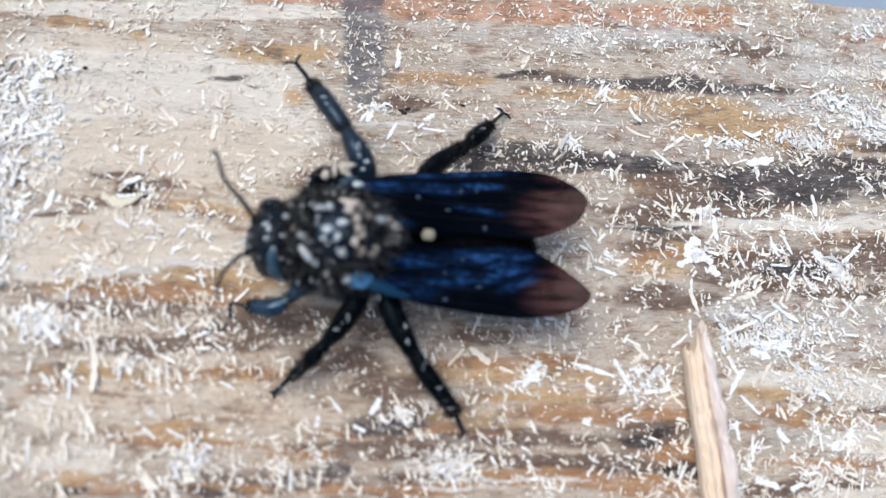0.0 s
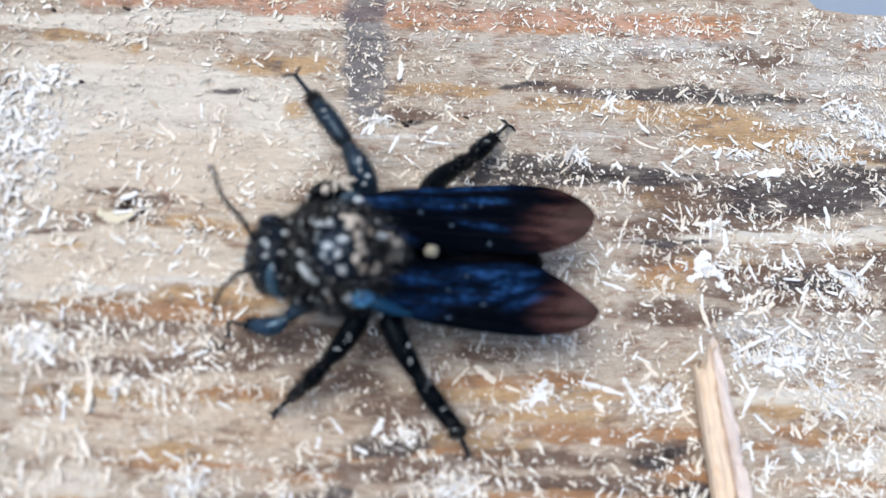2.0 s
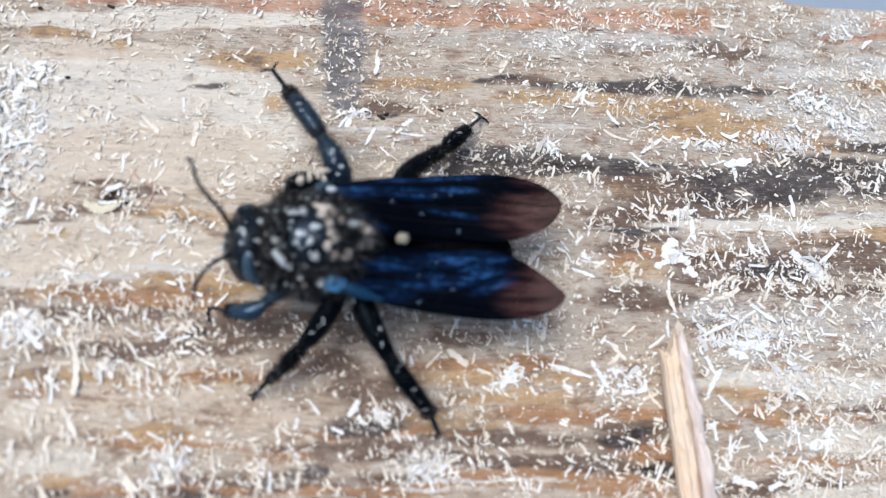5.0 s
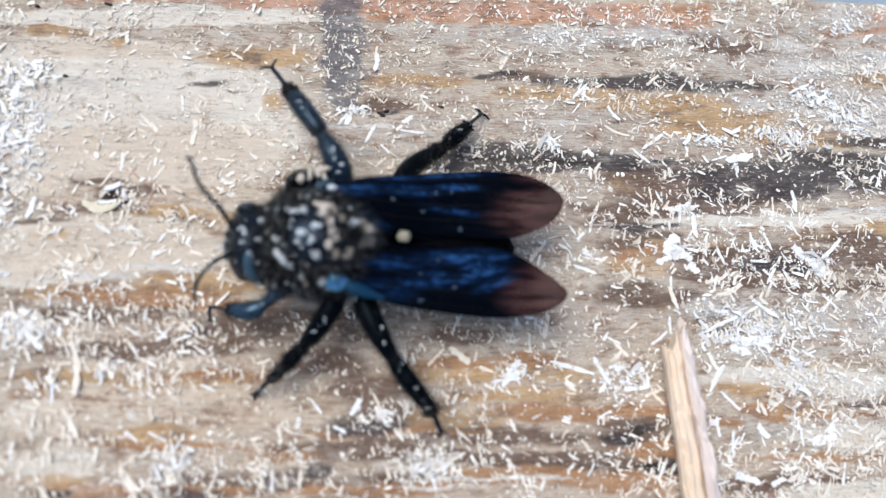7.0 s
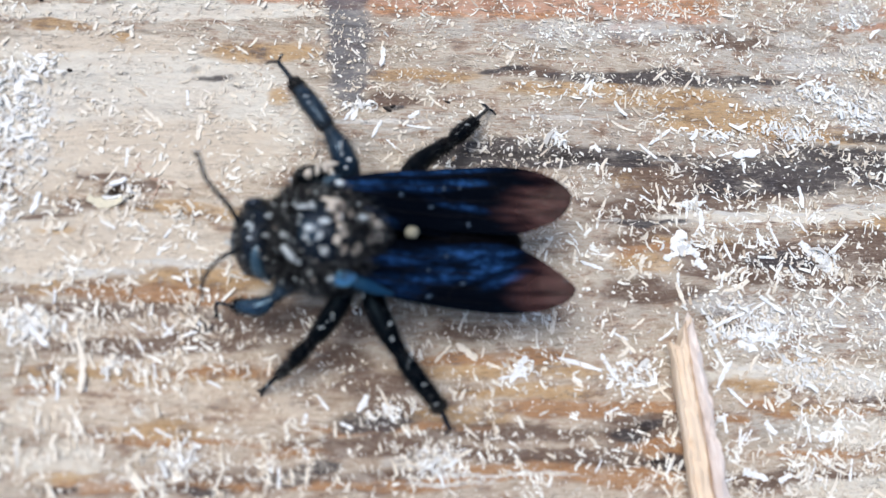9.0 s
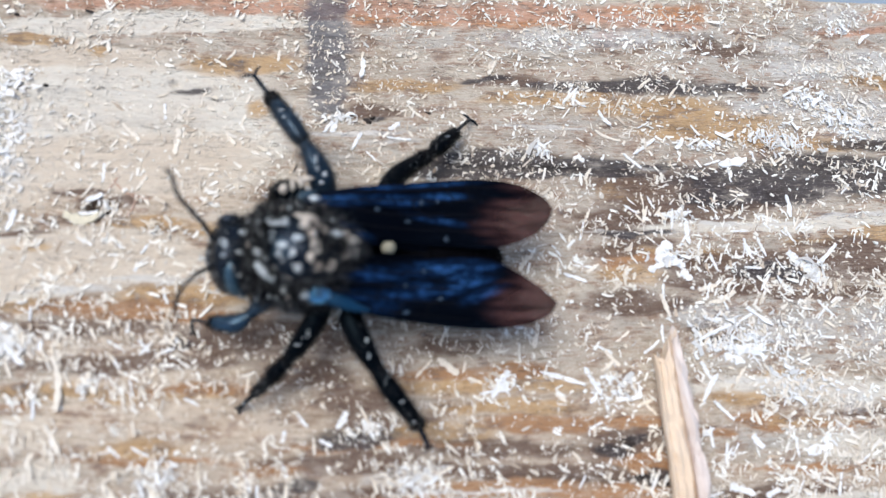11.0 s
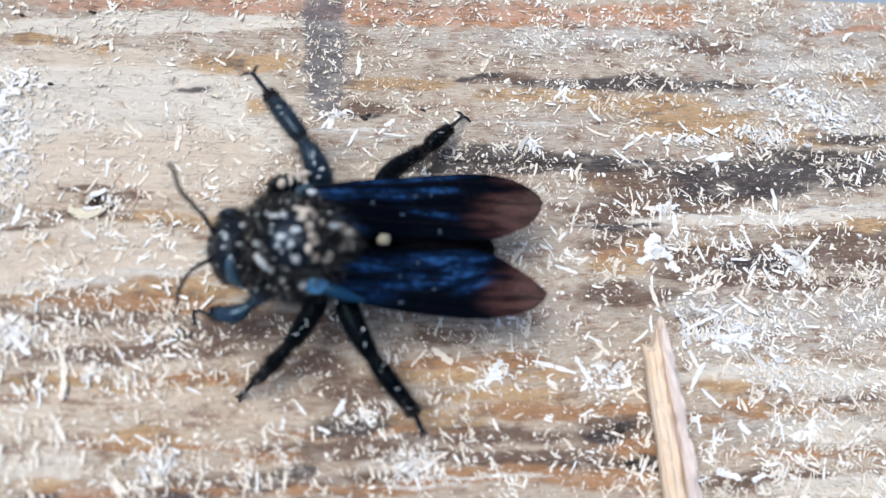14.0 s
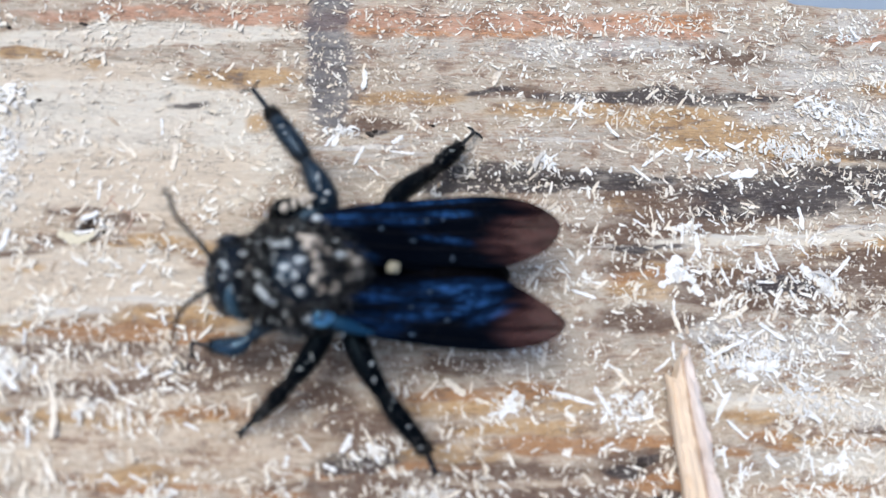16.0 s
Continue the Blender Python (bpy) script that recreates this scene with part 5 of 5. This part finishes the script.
CREAM_CHIPS_A = (
    (19.9, 12.8, 2.7, 0.35, -23), (17.5, -0.8, 1.4, 0.42, 35), (15.4, 1.8, 1.4, 0.23, 85), (20.8, -1.2, 1.3, 0.52, 76), (30.4, -3.6, 2.6, 0.5, 28), (28.8, -2.6, 2.0, 0.55, 15),
    (24.4, -4.3, 2.3, 0.54, -73), (32.5, -15.0, 1.3, 0.41, -68), (21.8, -13.4, 1.5, 0.34, 19), (22.2, -14.0, 1.4, 0.31, -45), (20.9, -12.4, 1.3, 0.36, -73), (18.9, -9.3, 1.9, 0.47, -50),
    (18.4, -10.0, 1.6, 0.45, 38), (13.7, -12.8, 1.3, 0.46, -39), (31.3, -11.0, 2.0, 0.35, 54), (1.2, -10.1, 2.2, 0.31, 47), (4.9, -10.0, 1.1, 0.31, 74), (5.8, -11.2, 1.4, 0.42, -19),
)
CREAM_CHIPS_B = (
    (13.6, -12.6, 1.2, 0.36, -61), (2.9, -13.8, 1.1, 0.4, 59), (2.0, -13.5, 1.0, 0.4, -39), (-27.6, -10.8, 1.6, 0.56, 76), (-27.2, -11.3, 1.5, 0.49, -57), (-21.5, -11.5, 1.9, 0.32, 54),
    (-29.2, -10.7, 1.5, 0.3, -61), (2.9, -19.0, 1.8, 0.45, 28), (-25.3, 11.5, 1.1, 0.45, -58), (-16.8, 11.6, 1.7, 0.45, -59), (-17.1, 20.1, 1.3, 0.29, 52), (-18.1, 19.3, 1.4, 0.28, -34),
    (-12.6, 20.3, 1.2, 0.37, 83), (-28.5, 20.6, 1.3, 0.42, 100), (0.7, 14.8, 1.7, 0.34, -40), (-24.5, 6.9, 1.7, 0.36, 57), (-24.0, 5.3, 1.2, 0.32, -49), (-26.0, -0.4, 1.7, 0.59, 61),
)
CREAM_CHIPS_C = (
    (-30.0, -11.0, 4.7, 0.67, 98), (11.7, -7.2, 2.2, 0.59, 77), (3.4, -9.9, 2.4, 0.72, -37), (-29.9, -15.6, 2.8, 0.48, -58), (-25.0, -20.3, 2.5, 0.84, -56), (-21.6, 11.1, 2.6, 0.68, 85),
    (39.4, 13.0, 1.8, 0.41, -53), (8.5, 19.9, 1.8, 0.46, 61), (-15.3, 15.8, 1.2, 0.35, 75), (24.1, 18.5, 1.8, 0.41, 41), (17.7, 8.8, 1.4, 0.38, 59), (11.0, -0.2, 2.1, 0.46, 49),
)
sawdust_field()
for i, (x, y, ln, w, turn) in enumerate(CREAM_CHIPS_A + CREAM_CHIPS_B + CREAM_CHIPS_C):
    big_chip("wood_chip", x, y, ln, w, turn, CREAM_CHIP, "long cream wood sliver lying on the plank" if ln > 2.4 else "short cream wood chip lying on the plank", seed=i, curl=0.05 if i % 4 == 0 else -0.01)
for i, (x, y, ln, w, turn) in enumerate(WHITE_CHIPS_A + WHITE_CHIPS_B + WHITE_CHIPS_C + WHITE_CHIPS_D + WHITE_CHIPS_E):
    kind = "broad white wood flake lying on the plank" if w > 0.7 else "long white wood sliver lying on the plank" if ln > 2.2 else "short white wood chip lying on the plank"
    big_chip("wood_chip", x, y, ln, w, turn, WHITE_CHIP, kind, seed=200 + i, curl=0.05 if i % 4 == 1 else -0.01)
tagged(big_chip("seed_husk", -29.4, 3.5, 3.0, 1.1, -4, HUSK, "pale beige curved husk lying in a hollow of the plank", 0.02, 0.16, 0.25, 90), category="husk")


def debris():
    """Dark crumbs of bark, two of them added as shade in the husk's hollow, and thin tan twigs that lie between the
    chips.
    """
    for i, (x, y, a, b, turn) in enumerate(((-4.0, 13.7, 0.6, 0.3, -30), (-3.5, 14.0, 0.35, 0.2, 20), (-30.4, 23.9, 0.55, 0.22, -15), (-33.6, 16.2, 0.3, 0.2, 10), (-36.9, 23.3, 0.3, 0.2, 0), (-28.8, 4.45, 0.8, 0.3, 8), (-27.2, 4.2, 0.6, 0.35, -10),
                                            (20.2, -17.1, 0.7, 0.3, 5), (20.9, -19.9, 1.1, 0.35, 4), (2.0, 14.8, 0.4, 0.15, -20))):
        v, f = blob((0, 0, 0), (a * 0.65, b * 0.65, 0.16), 0.9, 60 + 2.3 * i, 9, 12)
        ob = mesh_object("dark_crumb", v, f, BARK)
        ob.matrix_world = pose(x * MM, y * MM, (float(surface(x, y)) + 0.1) * MM, 0, 0, turn)
        tagged(ob, "small dark brown lump on the plank, as bark crumb and as shade", "bark crumb", "loose bark crumbs")
    for i, (x, y, ln, turn) in enumerate(((-26.0, 6.3, 2.6, -38), (-25.1, 4.7, 2.2, 72), (-24.4, 5.6, 1.6, -20), (-26.9, 6.9, 1.2, 60))):
        tagged(big_chip("twig_fibre", x, y, ln, 0.2, turn, TWIG, "thin pinkish-tan wood fibre lying on the plank", 0.03, 0.06, 0.1, 900 + i), category="wood fibre")


debris()

# Crumbs on the bee, in millimetres: x, y, z, radius.
# The one at (-10.5, -1.7) stands in for sky reflected on the back plate.
PALE_CRUMBS = ((-11.1, 0.2, 11.2, 0.36), (-10.4, 0.2, 11.5, 0.36), (-13.6, 1.1, 8.4, 0.3), (-13.8, 0.0, 9.0, 0.3), (-15.2, -1.0, 9.0, 0.34), (-15.5, -0.6, 8.8, 0.22), (-15.3, -1.8, 9.0, 0.24), (-14.0, -1.6, 9.0, 0.24),
               (-12.4, -2.0, 10.7, 0.34), (-10.5, -1.7, 11.9, 0.42), (-9.7, -2.3, 12.0, 0.35), (-9.4, -1.2, 12.1, 0.36), (-9.3, -3.4, 11.5, 0.36), (-11.3, -4.0, 10.4, 0.28), (-13.3, -3.5, 8.0, 0.26),
               (-12.8, -4.9, 7.4, 0.3), (-10.5, -4.8, 9.9, 0.3), (-8.9, -5.1, 9.9, 0.38), (-8.3, 2.5, 10.4, 0.36), (-6.6, -0.6, 11.2, 0.4))
TAN_CRUMBS = ((-8.9, 0.0, 11.8, 0.42), (-8.3, -0.8, 11.9, 0.42), (-8.1, -1.6, 12.0, 0.38), (-8.4, -2.6, 11.9, 0.34), (-7.8, -3.2, 11.4, 0.36), (-7.1, -3.3, 11.0, 0.36), (-6.8, -2.9, 10.9, 0.3), (-6.1, -0.4, 10.5, 0.42),
              (-5.6, -0.9, 10.1, 0.5), (-5.4, -1.4, 9.9, 0.52), (-5.7, -2.0, 10.2, 0.46), (-5.1, -1.7, 9.7, 0.4), (-7.4, -0.4, 11.5, 0.32), (-8.7, 0.5, 11.5, 0.4), (-9.3, 0.8, 11.4, 0.34), (-8.0, 0.1, 11.6, 0.34),
              (-10.9, 3.9, 8.4, 0.4), (-10.2, 4.2, 8.5, 0.36), (-9.5, 4.4, 8.6, 0.34), (-8.9, 4.7, 8.7, 0.3))
WING_CRUMBS = ((-3.3, 2.1, 9.0, 0.2), (0.35, 2.9, 8.5, 0.14), (1.7, 3.0, 8.4, 0.14), (-0.8, 1.1, 8.9, 0.16), (0.5, -2.9, 8.3, 0.15), (-1.0, -4.1, 8.4, 0.15), (1.9, -5.1, 7.9, 0.2), (-0.9, -6.2, 7.9, 0.16), (2.4, -0.2, 8.3, 0.2))
# The one at x -17.2 stands in for a highlight on the foreleg.
LEG_CRUMBS = ((-8.3, 6.2, 9.3, 0.42), (-8.2, 5.4, 9.2, 0.3), (-11.3, 10.8, 8.4, 0.3), (-11.1, 10.2, 8.4, 0.26), (-6.3, -6.1, 7.6, 0.3), (-3.9, -9.6, 7.2, 0.24), (-1.2, -13.2, 6.3, 0.32), (-0.2, -14.8, 6.0, 0.28),
              (-9.6, -8.6, 6.3, 0.26), (-14.2, -13.0, 2.2, 0.24), (-17.2, -6.3, 3.7, 0.24), (3.3, 10.9, 3.5, 0.28), (-7.0, -6.9, 7.4, 0.2), (-2.6, -11.8, 6.7, 0.2))


def crumbs_on_bee():
    """Sawdust caught in the fur, on the legs and on the wings; some grains stand in for glints."""
    rnd = np.random.default_rng(31)

    def lumps(crumbs, seed, size=1.0, slim=0.65):
        """Irregular crumbs, each with a smaller one that clings to it."""
        out = []
        for i, (x, y, z, r) in enumerate(crumbs):
            r = r * size
            a, b = rnd.uniform(0.85, 1.45), rnd.uniform(slim - 0.1, slim + 0.25)
            if rnd.random() < 0.5:
                a, b = b, a
            out.append(blob((x, y, z), (r * a, r * b, r * 0.5), 1.3, seed + 3.1 * i, 12, 16))
            if r > 0.3:
                dx, dy = rnd.normal(0, 0.7 * r, 2)
                out.append(blob((x + dx, y + dy, z - 0.05), (r * 0.5, r * 0.4, r * 0.3), 0.7, seed + 1.7 * i, 7, 9))
        return out

    pale, tan, film = lumps(PALE_CRUMBS, 1, 0.74) + lumps(LEG_CRUMBS, 90, 0.55, 0.32), lumps(TAN_CRUMBS, 200, 0.85), lumps(WING_CRUMBS, 400, 0.85)
    # A pale rod of wood across the back plate
    pale.append(limb(((-12.5, -2.9, 10.6, 0.24), (-12.1, -3.4, 10.6, 0.3), (-11.7, -3.9, 10.4, 0.2)), 8, 3))
    # Fine specks in the fur of thorax and head
    for centre, radii, count in (((-9.2, -1.5, 7.2), (4.9, 4.5, 5.1), 90), ((-14.6, -1.3, 6.2), (2.6, 3.6, 3.1), 40), ((-12.6, -1.3, 6.9), (1.9, 4.2, 4.2), 24)):
        for i in range(count):
            d = rnd.normal(size=3)
            d /= np.linalg.norm(d)
            q = rnd.uniform(0.03, 0.085) * (1.5 if rnd.random() < 0.12 else 1.0)
            if d[2] > 0.05:
                at = [c + r * v for c, r, v in zip(centre, radii, d)]
                (pale if rnd.random() < 0.6 else tan).append(blob(at, (q * rnd.uniform(0.8, 2), q * rnd.uniform(0.8, 1.8), q), 0.6, i * 1.7, 5, 6))
    # Grains strewn over the back plate, the face and the thighs, also in place of bluish highlights
    for (x, y, z), (sx, sy), count in (((-10.7, -1.9, 11.55), (1.0, 1.0), 24), ((-12.2, -0.4, 10.4), (0.7, 1.7), 12), ((-15.3, -2.3, 8.6), (0.7, 0.9), 8), ((-16.9, -1.6, 6.9), (0.25, 0.8), 10), ((-8.0, 5.4, 8.6), (0.45, 0.7), 4), ((-10.6, 9.9, 8.3), (0.5, 0.8), 4),
                                       ((-4.4, -8.4, 7.3), (0.5, 1.4), 3), ((-8.4, -6.9, 7.2), (0.5, 1.4), 3), ((-2.4, -11.8, 6.5), (0.4, 0.8), 3), ((-15.3, -6.4, 4.7), (0.8, 0.25), 3)):
        for i in range(count):
            dx, dy = rnd.normal(0, sx), rnd.normal(0, sy)
            q = rnd.uniform(0.05, 0.13)
            drop = 0.11 * (dx * dx + dy * dy)
            pale.append(blob((x + dx, y + dy, z - drop), (q * rnd.uniform(0.8, 1.8), q * rnd.uniform(0.8, 1.8), q), 0.7, i * 2.3, 5, 7))
    v, f = join(*pale)
    tagged(mesh_object("sawdust_crumbs", v, f, CRUMB), "pale sawdust crumbs on the bee, some standing in for glints", "sawdust", kind="stuff")
    v, f = join(*tan)
    tagged(mesh_object("sawdust_crumbs", v, f, CRUMB_TAN), "tan sawdust crumbs heaped on the back of the bee", "sawdust", kind="stuff")
    v, f = join(*film)
    tagged(mesh_object("sawdust_crumbs", v, f, CRUMB_DIM), "small bluish dust crumbs lying on the folded wings", "sawdust", kind="stuff")
    v, f = blob((0, 0, 0), (0.55, 0.5, 0.36), 0.35, 77, 10, 14)
    one = mesh_object("sawdust_crumb", v, f, CRUMB_CREAM)
    one.location = (-2.35 * MM, -0.95 * MM, 8.5 * MM)
    tagged(one, "round cream wood crumb resting on the folded wings", "sawdust crumb")


crumbs_on_bee()
